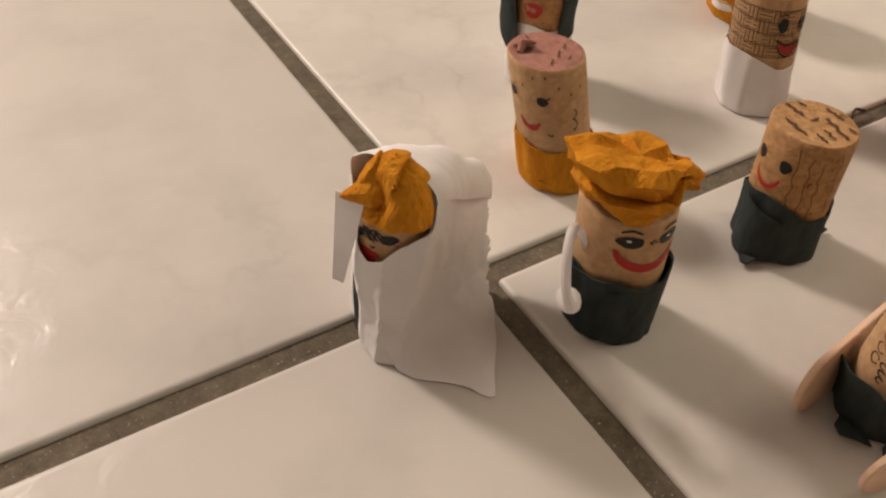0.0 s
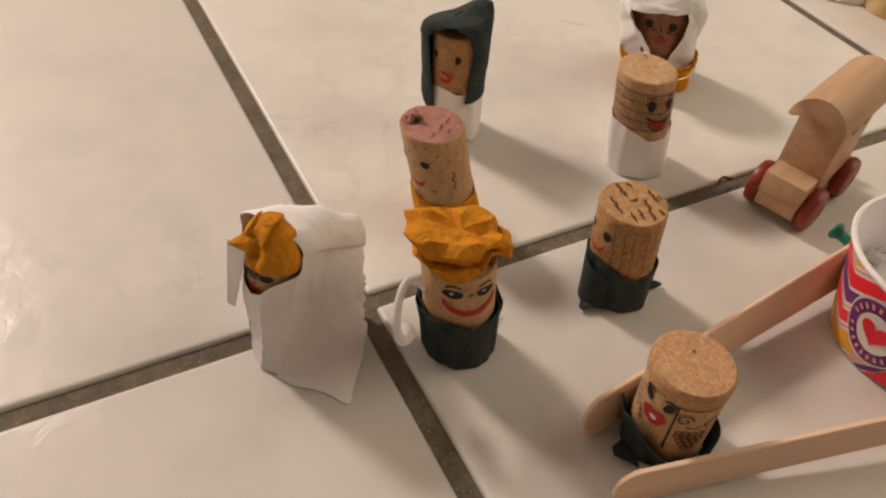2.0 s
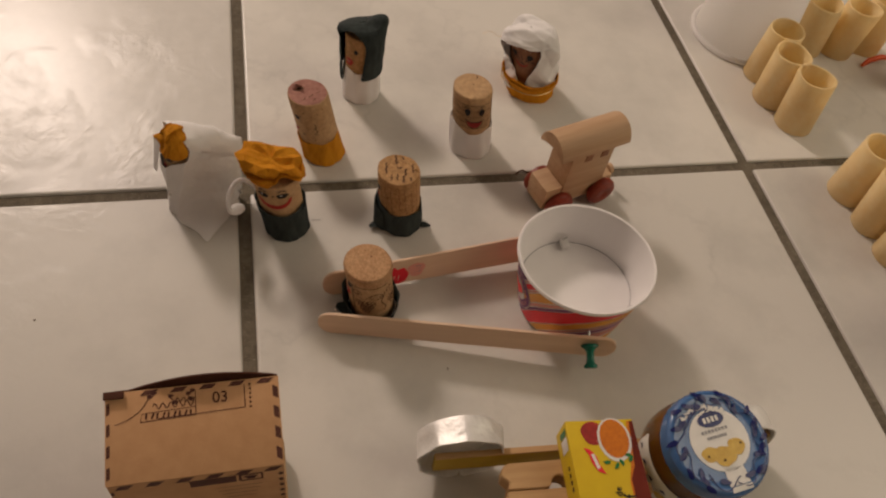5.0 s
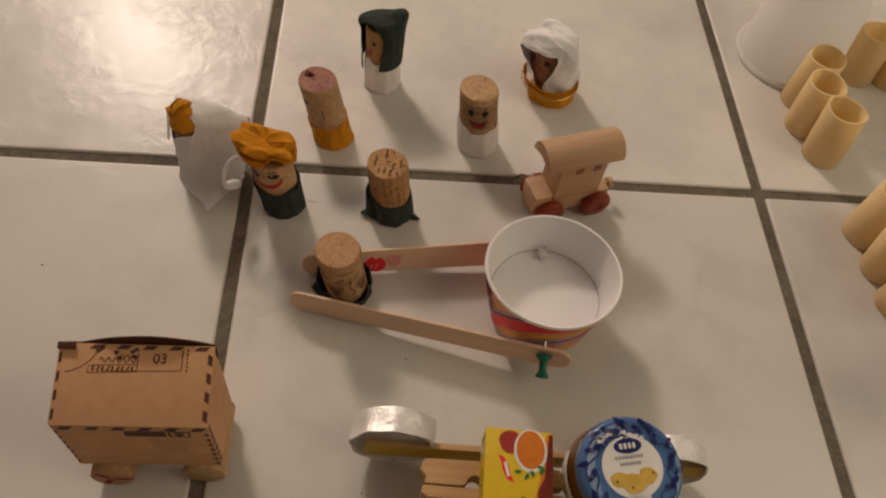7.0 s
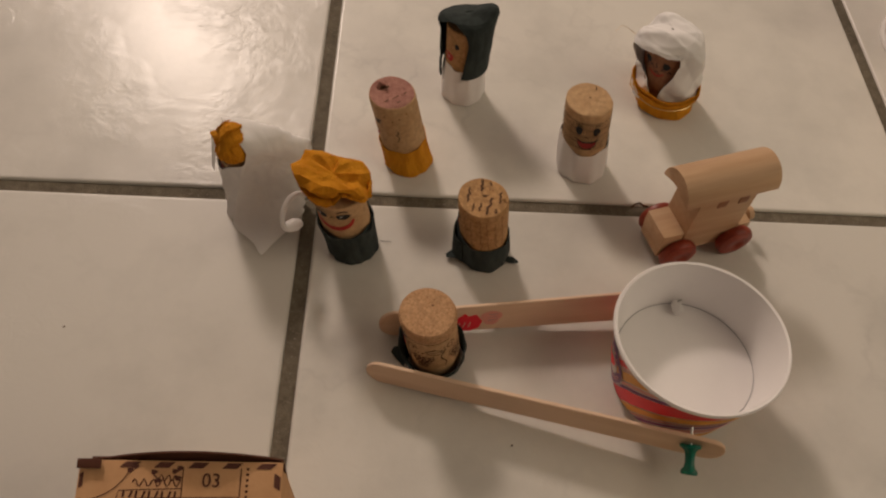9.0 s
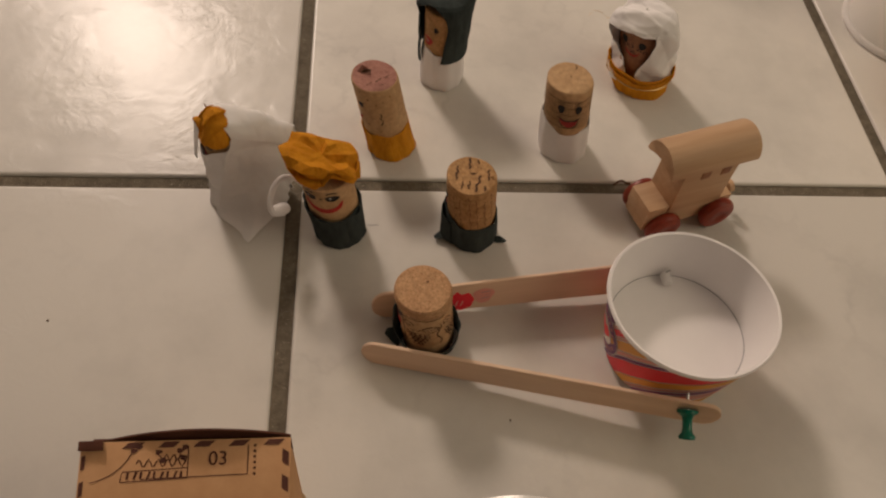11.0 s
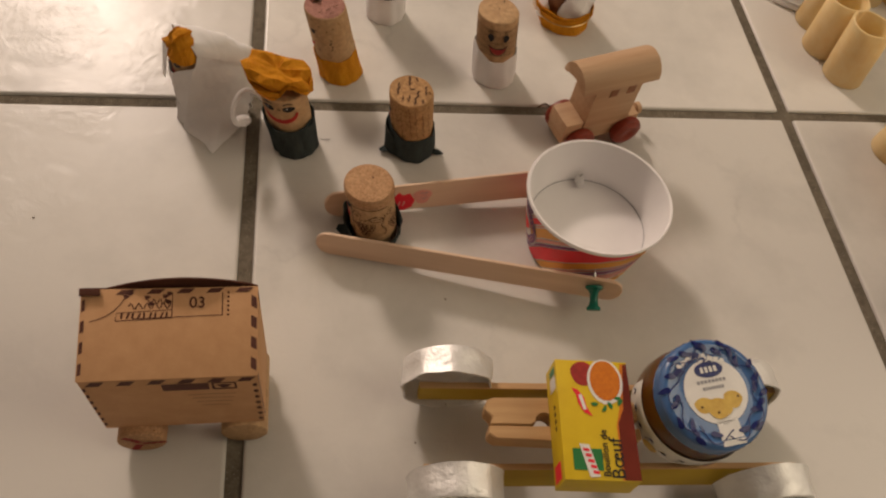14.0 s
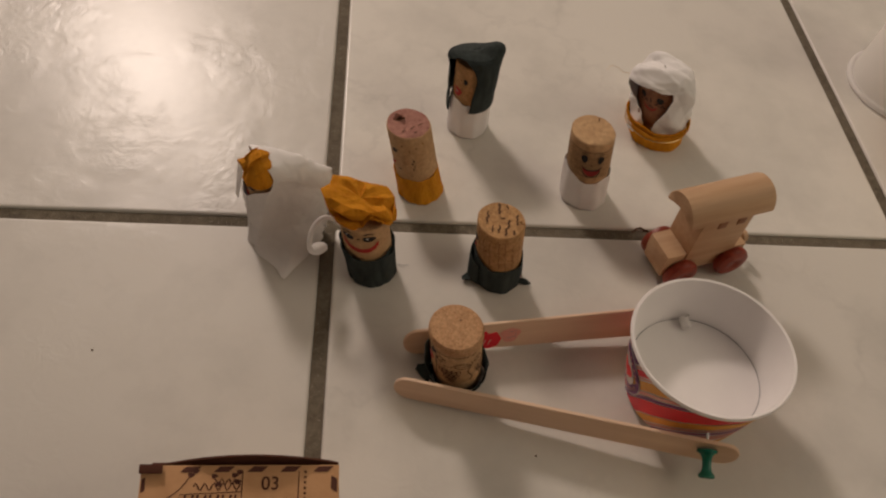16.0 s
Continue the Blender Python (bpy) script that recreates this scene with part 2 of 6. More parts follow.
GREEN_PLASTIC = surface("green_plastic", (0.0, 0.16, 0.105), (0.0, 0.12, 0.08), scale=60, rough=0.25, spec=0.5)
JAM = surface("jam", (0.30, 0.115, 0.020), (0.20, 0.066, 0.010), scale=120, rough=0.35, through_light=0.2)
STEEL = surface("steel", (0.55, 0.54, 0.52), (0.4, 0.39, 0.38), scale=200, rough=0.3, metal=1.0)
GOLD = surface("gold_thread", (0.75, 0.52, 0.24), (0.6, 0.38, 0.14), scale=400, rough=0.35, metal=0.8)
BLACK = surface("black_ink", (0.012, 0.010, 0.010), (0.008, 0.007, 0.007), scale=300, rough=0.6)
RED = surface("red_ink", (0.50, 0.028, 0.020), (0.38, 0.018, 0.014), scale=300, rough=0.6)
DARK_RED = surface("dark_red_ink", (0.40, 0.030, 0.022), (0.24, 0.018, 0.014), scale=400, rough=0.65)
BROWN = surface("brown_ink", (0.115, 0.0374, 0.0238), (0.0808, 0.0263, 0.017), scale=300, rough=0.7)
CORK_INK = surface("cork_print", (0.108, 0.0495, 0.0216), (0.0765, 0.0342, 0.0144), scale=400, rough=0.8)
CORK_LINE = surface("faint_cork_line", (0.204, 0.0978, 0.0408), (0.153, 0.0723, 0.0298), scale=400, rough=0.8)
DARK_FACE = surface("brown_painted_cork", (0.36, 0.165, 0.078), (0.19, 0.070, 0.034), scale=260, rough=0.6)
CUP_RED = surface("print_red", (0.88, 0.020, 0.045), rough=0.45)
CUP_ORANGE = surface("print_orange", (0.86, 0.42, 0.06), rough=0.45)
CUP_PURPLE = surface("print_purple", (0.178, 0.034, 0.196), rough=0.45)
CUP_PINK = surface("print_pink", (0.80, 0.36, 0.30), rough=0.45)
CUP_LILAC = surface("print_lilac", (0.36, 0.11, 0.30), rough=0.45)
SOUP_YELLOW = surface("print_yellow", (0.686, 0.484, 0.0123), (0.616, 0.414, 0.0088), rough=0.5, scale=120)
SOUP_BROWN = surface("print_maroon", (0.17, 0.022, 0.010), (0.12, 0.016, 0.008), rough=0.6, spec=0.25)
SOUP_GREEN = surface("print_green", (0.02, 0.19, 0.05), rough=0.4)
SOUP_ORANGE = surface("print_soup", (0.66, 0.20, 0.012), (0.52, 0.13, 0.01), scale=500, rough=0.45)
LID_BLUE = surface("lid_blue", (0.0626, 0.161, 0.368), (0.046, 0.124, 0.304), scale=60, rough=0.22, coat=0.6)
LID_NAVY = surface("lid_navy", (0.012, 0.02, 0.13), rough=0.25)
LID_WHITE = surface("lid_white", (0.82, 0.80, 0.76), rough=0.25)
QUINCE = surface("print_fruit", (0.72, 0.50, 0.09), (0.55, 0.33, 0.05), scale=300, rough=0.3)
# grey of small prints, and of the crease shade drawn in the tub
GREY_INK_SHADE = surface("grey_ink_and_shade", (0.28, 0.28, 0.30), rough=0.4)
CORAL = surface("coral_plastic", (0.70, 0.10, 0.025), rough=0.4)
GLASS = surface("jar_glass", (0.96, 0.97, 0.96), (0.95, 0.96, 0.95), rough=0.05, rough_var=0.02, trans=1.0)


# ---- mesh helpers ----
def part(name, bm, mats, parent=None, label="", sharp=42, m=None):
    """Links a bmesh as one mesh object, under a thing if one is given."""
    me = bpy.data.meshes.new(name)
    bmesh.ops.recalc_face_normals(bm, faces=bm.faces)
    for f in bm.faces:
        f.smooth = True
    bm.to_mesh(me)
    bm.free()
    me.set_sharp_from_angle(angle=radians(sharp))
    for mt in (mats if isinstance(mats, (list, tuple)) else [mats]):
        me.materials.append(mt)
    ob = new(name, me)
    if parent:
        ob.parent = parent
    if m:
        ob.matrix_basis = m
    if label:
        tagged(ob, label)
    return ob


def thing(name, label, category, m=None, group="", kind=""):
    ob = new(name)
    ob.empty_display_size = 0.02
    if m:
        ob.matrix_world = m
    return tagged(ob, label, category, group, kind)


def revolve(bm, profile, n=48, mi=0, wob=None, caps=(True, True), shift=None, keep=None):
    """A turned shape from rows of (radius, height). wob(angle, height) adds to the radius, shift(height) moves the axis;
    keep(angle, height) says which faces stay."""
    rings = []
    for k, (r, z) in enumerate(profile):
        ring = []
        dx, dy = shift(z) if shift else (0, 0)
        for i in range(n):
            a = math.tau * i / n
            rr = r + (wob(a, z) if wob else 0)
            ring.append(bm.verts.new((dx + rr * math.cos(a), dy + rr * math.sin(a), z)))
        rings.append(ring)
    for k in range(len(rings) - 1):
        zc = (profile[k][1] + profile[k + 1][1]) / 2
        for i in range(n):
            if keep and not keep(math.tau * (i + 0.5) / n, zc):
                continue
            f = bm.faces.new((rings[k][i], rings[k][(i + 1) % n], rings[k + 1][(i + 1) % n], rings[k + 1][i]))
            f.material_index = mi
    for on, ring in ((caps[0], rings[0]), (caps[1], rings[-1])):
        if on:
            f = bm.faces.new(ring)
            f.material_index = mi
    return rings


def block(bm, size, centre=(0, 0, 0), mi=0, bevel=0.0, m=None, segs=2):
    """A box with rounded edges."""
    made = bmesh.ops.create_cube(bm, size=1.0)["verts"]
    bmesh.ops.scale(bm, vec=size, verts=made)
    bmesh.ops.translate(bm, vec=centre, verts=made)
    if m:
        bmesh.ops.transform(bm, matrix=m, verts=made)
    faces = {f for v in made for f in v.link_faces}
    for f in faces:
        f.material_index = mi
    if bevel:
        edges = {e for v in made for e in v.link_edges}
        out = bmesh.ops.bevel(bm, geom=list(edges), offset=bevel, segments=segs, affect="EDGES", profile=0.6)
        for f in out["faces"]:
            f.material_index = mi


def thicken(bm, depth):
    """Gives a thin sheet two faces and edges."""
    bmesh.ops.recalc_face_normals(bm, faces=bm.faces)
    bm.normal_update()
    verts, faces = bm.verts[:], bm.faces[:]
    rim = [(e, e.link_faces[0]) for e in bm.edges if len(e.link_faces) == 1]
    back = {v: bm.verts.new(v.co - v.normal * depth) for v in verts}
    for f in faces:
        bm.faces.new([back[v] for v in reversed(f.verts)]).material_index = f.material_index
    for e, f in rim:
        a, b = e.verts
        loop = [l for l in f.loops if l.edge is e][0]
        a, b = loop.vert, loop.link_loop_next.vert
        bm.faces.new((b, a, back[a], back[b])).material_index = f.material_index


def smooth_path(pts, radii, k=5):
    """A smooth run through the given points, with the radius carried along."""
    out, rad = [], []
    p = [Vector(q) for q in pts]
    p = [2 * p[0] - p[1]] + p + [2 * p[-1] - p[-2]]
    for i in range(1, len(p) - 2):
        for j in range(k):
            t = j / k
            out.append(0.5 * (2 * p[i] + (p[i + 1] - p[i - 1]) * t + (2 * p[i - 1] - 5 * p[i] + 4 * p[i + 1] - p[i + 2]) * t * t + (3 * p[i] - p[i - 1] - 3 * p[i + 1] + p[i + 2]) * t ** 3))
            rad.append(radii[i - 1] * (1 - t) + radii[i] * t)
    return out + [p[-2]], rad + [radii[-1]]


def fill(bm, pts, mp, mi=0):
    f = bm.faces.new([bm.verts.new(mp(u, v)) for u, v in pts])
    f.material_index = mi


def blob(bm, c, ru, rv, mp, mi=0, n=18, turn=0.0, uneven=0.0, seed=0):
    pts = []
    for i in range(n):
        a = math.tau * i / n
        k = 1 + uneven * math.sin(3 * a + seed) + uneven * 0.6 * math.sin(5 * a + 2 * seed)
        x, y = ru * k * math.cos(a), rv * k * math.sin(a)
        pts.append((c[0] + x * math.cos(turn) - y * math.sin(turn), c[1] + x * math.sin(turn) + y * math.cos(turn)))
    ctr = bm.verts.new(mp(*c))
    ring = [bm.verts.new(mp(*p)) for p in pts]
    for i in range(n):
        bm.faces.new((ctr, ring[i], ring[(i + 1) % n])).material_index = mi


def stroke(bm, path, width, mp, mi=0, taper=False):
    """A pen stroke along a path of (u, v)."""
    left, right = [], []
    for i, (u, v) in enumerate(path):
        a, b = path[max(0, i - 1)], path[min(len(path) - 1, i + 1)]
        du, dv = b[0] - a[0], b[1] - a[1]
        d = math.hypot(du, dv) or 1
        w = width / 2
        if taper:
            w *= 0.35 + 0.65 * math.sin(math.pi * (i + 0.3) / (len(path) - 0.4))
        left.append(bm.verts.new(mp(u - dv / d * w, v + du / d * w)))
        right.append(bm.verts.new(mp(u + dv / d * w, v - du / d * w)))
    for i in range(len(path) - 1):
        bm.faces.new((left[i], right[i], right[i + 1], left[i + 1])).material_index = mi


def rect(bm, u0, v0, u1, v1, mp, mi=0):
    fill(bm, [(u0, v0), (u1, v0), (u1, v1), (u0, v1)], mp, mi)


def arc(c, ru, rv, a0, a1, n=14):
    return [(c[0] + ru * math.cos(radians(a0 + (a1 - a0) * i / n)), c[1] + rv * math.sin(radians(a0 + (a1 - a0) * i / n))) for i in range(n + 1)]


def on_plane(o, u, v):
    o, u, v = Vector(o), Vector(u), Vector(v)
    return lambda a, b: o + a * u + b * v


def on_cork(radius, angle, lift=0.00025):
    """u runs round the cork from the given angle (to the right for one who faces it), v is the height."""
    return lambda u, v: Vector(((radius + lift) * math.cos(radians(angle) + u / radius),
                                (radius + lift) * math.sin(radians(angle) + u / radius), v))


def tube(bm, path, radius, n=10, mi=0, ends=True):
    """A round bar along a path of points; radius may be a list."""
    rings = []
    for i, p in enumerate(path):
        p = Vector(p)
        d = (Vector(path[min(len(path) - 1, i + 1)]) - Vector(path[max(0, i - 1)])).normalized()
        side = d.cross(Vector((0.13, 0.31, 0.94))).normalized()
        up = side.cross(d)
        r = radius[i] if isinstance(radius, (list, tuple)) else radius
        rings.append([bm.verts.new(p + r * (math.cos(math.tau * k / n) * side + math.sin(math.tau * k / n) * up)) for k in range(n)])
    for a, b in zip(rings, rings[1:]):
        for k in range(n):
            bm.faces.new((a[k], a[(k + 1) % n], b[(k + 1) % n], b[k])).material_index = mi
    if ends:
        bm.faces.new(rings[0]).material_index = mi
        bm.faces.new(rings[-1]).material_index = mi


def crumple(bm, amount, scale, seed=0.0, verts=None):
    """Moves vertices by a folded noise, as in crushed paper."""
    bm.normal_update()
    off = Vector((seed * 3.1, seed * 1.7, seed * 2.3))
    for v in verts or bm.verts:
        p = v.co * scale + off
        k = 1 - 2 * abs(noise.noise(p)) + 0.5 * (1 - 2 * abs(noise.noise(p * 2.1 + off)))
        v.co += v.normal * amount * (k - 0.75)


def pleat(bm, amount, wave, seed=0, count=4):
    """Flat folds with sharp creases in a few random directions, as in paper that was folded and crushed."""
    bm.normal_update()
    rng = random.Random(seed)
    folds = []
    for k in range(count):
        d = Vector((rng.uniform(-1, 1), rng.uniform(-1, 1), rng.uniform(-1, 1))).normalized()
        folds.append((d / (wave * rng.uniform(0.7, 1.5)), rng.random(), rng.uniform(0.5, 1.0)))
    for v in bm.verts:
        q = 0
        for d, ph, w in folds:
            t = v.co.dot(d) + ph + 0.25 * noise.noise(v.co * (0.6 / wave) + Vector((seed, ph, 0)))
            q += w * (abs(2 * (t - math.floor(t)) - 1) - 0.5)
        v.co += v.normal * amount * q


def lettering(name, text, size, m, material, parent=None, depth=0.00012):
    cu = bpy.data.curves.new(name, "FONT")
    cu.body, cu.size, cu.extrude, cu.align_x, cu.align_y = text, size, depth, "CENTER", "CENTER"
    tmp = bpy.data.objects.new(name, cu)
    me = bpy.data.meshes.new_from_object(tmp)
    bpy.data.objects.remove(tmp)
    me.materials.append(material)
    ob = new(name, me)
    ob.parent = parent
    ob.matrix_basis = m
    return ob


# ---- room ----
PITCH, JOINT = 0.33, 0.0072
X0, X1, Y0, Y1, TOP = -2.31, 2.64, -2.31, 2.64, 2.45


def slab(name, x0, y0, z0, x1, y1, z1, material, kind="structure", label="", category=""):
    bm = bmesh.new()
    block(bm, (x1 - x0, y1 - y0, z1 - z0), ((x0 + x1) / 2, (y0 + y1) / 2, (z0 + z1) / 2))
    return tagged(part(name, bm, material), label, category, kind=kind)


floor_ob = slab("floor", X0 - 0.1, Y0 - 0.1, -0.06, X1 + 0.1, Y1 + 0.1, -0.0016, GROUT,
                label="glazed off-white floor tiles with grey-brown grout joints", category="floor")
slab("wall_north", X0 - 0.1, Y1, 0, X1 + 0.1, Y1 + 0.1, TOP, PLASTER, label="plain off-white painted wall", category="wall")
slab("wall_south", X0 - 0.1, Y0 - 0.1, 0, X1 + 0.1, Y0, TOP, PLASTER, label="plain off-white painted wall", category="wall")
slab("wall_west", X0 - 0.1, Y0, 0, X0, Y1, TOP, PLASTER, label="plain off-white painted wall", category="wall")
slab("wall_east", X1, Y0, 0, X1 + 0.1, Y1, TOP, PLASTER, label="plain off-white painted wall", category="wall")
slab("ceiling", X0 - 0.1, Y0 - 0.1, TOP, X1 + 0.1, Y1 + 0.1, TOP + 0.1, PLASTER, label="plain off-white ceiling", category="ceiling")


# ---- cork dolls: each one mesh, standing on the tiles ----
def cork_body(bm, r=0.0118, h=0.0445, mi=0, top_mi=None, z0=0.0, taper=0.0, seed=0):
    """A wine cork with worn edges; the top face may have another tone."""
    prof = [(r * 0.94, z0), (r * (1 + taper), z0 + 0.001), (r * (1 + taper), z0 + h * 0.3), (r, z0 + h * 0.65), (r, z0 + h - 0.0012),
            (r * 0.985, z0 + h - 0.0004), (r * 0.95, z0 + h)]
    wob = lambda a, z: 0.00012 * math.sin(3 * a + seed) + 0.0001 * math.sin(7 * a + 60 * z)
    rings = revolve(bm, prof, 48, mi, wob, caps=(True, False))
    last = rings[-1]
    inner = []
    for k in (0.62, 0.28):
        inner.append([bm.verts.new((v.co.x * k, v.co.y * k, z0 + h + 0.0001 * math.sin(i + seed))) for i, v in enumerate(last)])
    ctr = bm.verts.new((0, 0, z0 + h))
    for a, b in ((last, inner[0]), (inner[0], inner[1])):
        for i in range(48):
            bm.faces.new((a[i], a[(i + 1) % 48], b[(i + 1) % 48], b[i])).material_index = mi if top_mi is None else top_mi
    for i in range(48):
        bm.faces.new((inner[1][i], inner[1][(i + 1) % 48], ctr)).material_index = mi if top_mi is None else top_mi


def wrap(bm, r, h, mi, seed=0, flare=0.0, edge=0.0008, gap=None, z0=0.0003, n=56, thick=0.0004):
    """A band of thin paper round the foot of a doll, with an uneven upper edge."""
    tmp = bmesh.new()
    rows = 7
    top = lambda a: h + edge * math.sin(2 * a + seed) + edge * 0.6 * math.sin(5 * a + seed * 2) + (gap(a) if gap else 0)
    g = []
    for j in range(rows + 1):
        t = j / rows
        row = []
        for i in range(n):
            a = math.tau * i / n
            rr = r + flare * t * t + 0.00035 * math.sin(4 * a + seed + 3 * t) + 0.0003 * math.sin(9 * a + seed)
            row.append(tmp.verts.new((rr * math.cos(a), rr * math.sin(a), z0 + t * (top(a) - z0))))
        g.append(row)
    for j in range(rows):
        for i in range(n):
            tmp.faces.new((g[j][i], g[j][(i + 1) % n], g[j + 1][(i + 1) % n], g[j + 1][i]))
    thicken(tmp, thick)
    merge(bm, tmp, mi)


def merge(bm, other, mi=None, m=None):
    """Adds another bmesh to bm, in one material."""
    if m:
        bmesh.ops.transform(other, matrix=m, verts=other.verts)
    made = {v: bm.verts.new(v.co) for v in other.verts}
    for f in other.faces:
        try:
            nf = bm.faces.new([made[v] for v in f.verts])
            nf.material_index = f.material_index if mi is None else mi
        except ValueError:
            pass
    other.free()


def doll(name, bm, mats, label, at, lean, top, turn=0.0, group="cork dolls"):
    """Leans the doll a little, as it was glued, and stands it on the floor."""
    for v in bm.verts:
        v.co.x += lean[0] / top * v.co.z
        v.co.y += lean[1] / top * v.co.z
    ob = part(name, bm, mats)
    ob.matrix_world = pose(at[0], at[1], 0.0002, 0, 0, turn)
    return tagged(ob, label, "cork doll", group)


def eyes(bm, mp, du, z, ru, rv, mi):
    for s in (-1, 1):
        blob(bm, (s * du, z), ru, rv, mp, mi, uneven=0.06, seed=s)


def tab(bm, base, tip, width, mi, lift=0.0007):
    """A small loose corner of paper lying on the floor."""
    b, t = Vector((*base, 0.0006)), Vector((*tip, lift))
    d = (t - b).normalized()
    s = Vector((-d.y, d.x, 0)) * width / 2
    tmp = bmesh.new()
    v = [tmp.verts.new(p) for p in (b - s, b + s, t + s * 0.35, t - s * 0.25, (b + t) / 2 + s * 0.8 + Vector((0, 0, 0.0012)), (b + t) / 2 - s * 0.9)]
    tmp.faces.new((v[0], v[5], v[4], v[1]))
    tmp.faces.new((v[5], v[3], v[2], v[4]))
    thicken(tmp, 0.0005)
    merge(bm, tmp, mi)


# striped cork with a short dark skirt
bm = bmesh.new()
cork_body(bm, 0.0117, 0.0440, 0, 0, seed=1)
wrap(bm, 0.0127, 0.0184, 1, seed=1.0, edge=0.0006, gap=lambda a: 0.0045 * max(0, math.cos(a - radians(178))) ** 2)
f = on_cork(0.0117, 172)
eyes(bm, f, 0.0045, 0.0345, 0.0017, 0.0021, 2)
stroke(bm, arc((0, 0.0305), 0.0042, 0.0050, 195, 350), 0.0015, f, 3, True)
for k, u in enumerate((0.0078, 0.0112, 0.0143, 0.0190, 0.0222, 0.0262, 0.0300)):
    stroke(bm, [(u + 0.0005 * math.sin(2.6 * i + 1.7 * k) - 0.00012 * i, 0.0190 + i * (0.0033 - 0.0003 * (k % 3))) for i in range(8)], 0.00030, f, 5)
topmap = on_plane((0, 0, 0.0443), (0.0108 * 0.84, -0.0108 * 0.55, 0), (0.0108 * 0.55, 0.0108 * 0.84, 0))
for k, (u0, v0, u1, v1) in enumerate(((-0.50, 0.80, -0.26, 0.25), (-0.17, 0.90, -0.06, 0.72), (0.50, 0.65, 0.72, 0.15), (-0.72, 0.13, -0.42, -0.60), (0.34, 0.22, 0.56, -0.72), (0.11, -0.28, 0.24, -0.75), (0.78, -0.20, 0.84, -0.42), (-0.12, -0.50, -0.02, -0.88))):
    bent = [(u0 + (u1 - u0) * i / 5 + 0.04 * (-1) ** i * (0 < i < 5), v0 + (v1 - v0) * i / 5 + 0.03 * math.sin(2 * i + k)) for i in range(6)]
    stroke(bm, bent, 0.10 if k in (0, 3, 4) else 0.08, topmap, 4, k % 2 == 1)
blob(bm, (0.02, 0.12), 0.13, 0.05, topmap, 4, uneven=0.25, turn=0.5)
tab(bm, (-0.0120, -0.0026), (-0.0186, -0.0046), 0.0062, 1, 0.0016)
tab(bm, (0.0112, -0.0045), (0.0172, -0.0066), 0.0036, 1, 0.0010)
tmp = bmesh.new()
puff = lambda i, j: 0.0131 + (0.0028 - 0.0005 * j) * math.sin(math.pi * i / 8) ** 1.3
g = [[tmp.verts.new((puff(i, j) * math.cos(radians(152 + 8 * i)), puff(i, j) * math.sin(radians(152 + 8 * i)), 0.0008 + j * (0.0068 - 0.0002 * i))) for i in range(9)] for j in range(4)]
for j in range(3):
    for i in range(8):
        tmp.faces.new((g[j][i], g[j][i + 1], g[j + 1][i + 1], g[j + 1][i]))
thicken(tmp, 0.0005)
merge(bm, tmp, 1)
doll("cork_doll", bm, [CORK, GREEN, BLACK, RED, CORK_INK, CORK_LINE], "striped cork doll with pen face and dark green paper skirt", (0.0888, -0.0300), (-0.0045, 0.0), 0.0444)

# cork with a wine-stained top and an orange foot
bm = bmesh.new()
cork_body(bm, 0.0117, 0.0450, 0, 1, seed=2)
wrap(bm, 0.0127, 0.0170, 2, seed=2.4, edge=0.0007, flare=-0.0003)
wrap(bm, 0.0127, 0.0030, 2, seed=1.1, edge=0.0006, flare=-0.0002)
f = on_cork(0.0117, -163)
eyes(bm, f, 0.0053, 0.0345, 0.0017, 0.0016, 3)
stroke(bm, [(0.0066, 0.0354), (0.0078, 0.0362)], 0.0004, f, 3)
stroke(bm, arc((0.0006, 0.0275), 0.0034, 0.0036, 190, 345), 0.0018, f, 4, True)
stroke(bm, [(0.0150 + 0.0008 * math.sin(1.25 * i), 0.0312 - 0.00075 * i + 0.0005 * math.cos(1.25 * i)) for i in range(11)], 0.0004, f, 3)
stroke(bm, [(0.0062, 0.0232), (0.0070, 0.0226), (0.0078, 0.0230)], 0.0005, f, 3)
for k in range(8):
    blob(bm, (-0.008 + 0.0037 * k, 0.040 + 0.003 * math.sin(5 * k)), 0.00025, 0.0006, f, 5, n=6)
topmap = on_plane((0, 0, 0.0453), (0.87, -0.5, 0), (0.5, 0.87, 0))
blob(bm, (-0.0062, 0.0012), 0.0030, 0.0024, topmap, 5, uneven=0.15)
tmp = bmesh.new()
tube(tmp, [(-0.0075, 0.0030, 0.0448), (-0.0050, 0.0044, 0.0468), (-0.0025, 0.0030, 0.0470), (-0.0032, 0.0052, 0.0482)], [0.0011, 0.0014, 0.0012, 0.0003], 7)
merge(bm, tmp, 1)
for u, v, l in ((0.003, -0.004, 0.004), (0.0052, 0.001, 0.003), (0.0005, -0.008, 0.003), (0.006, -0.005, 0.0022)):
    stroke(bm, [(u, v), (u + 0.001, v + l)], 0.0004, topmap, 5)
doll("cork_doll", bm, [PALE_CORK, PINK_CORK, ORANGE, BLACK, RED, CORK_INK], "pale cork doll with wine-stained top and orange paper foot", (0.0495, 0.0280), (-0.0095, 0.0042), 0.0450)

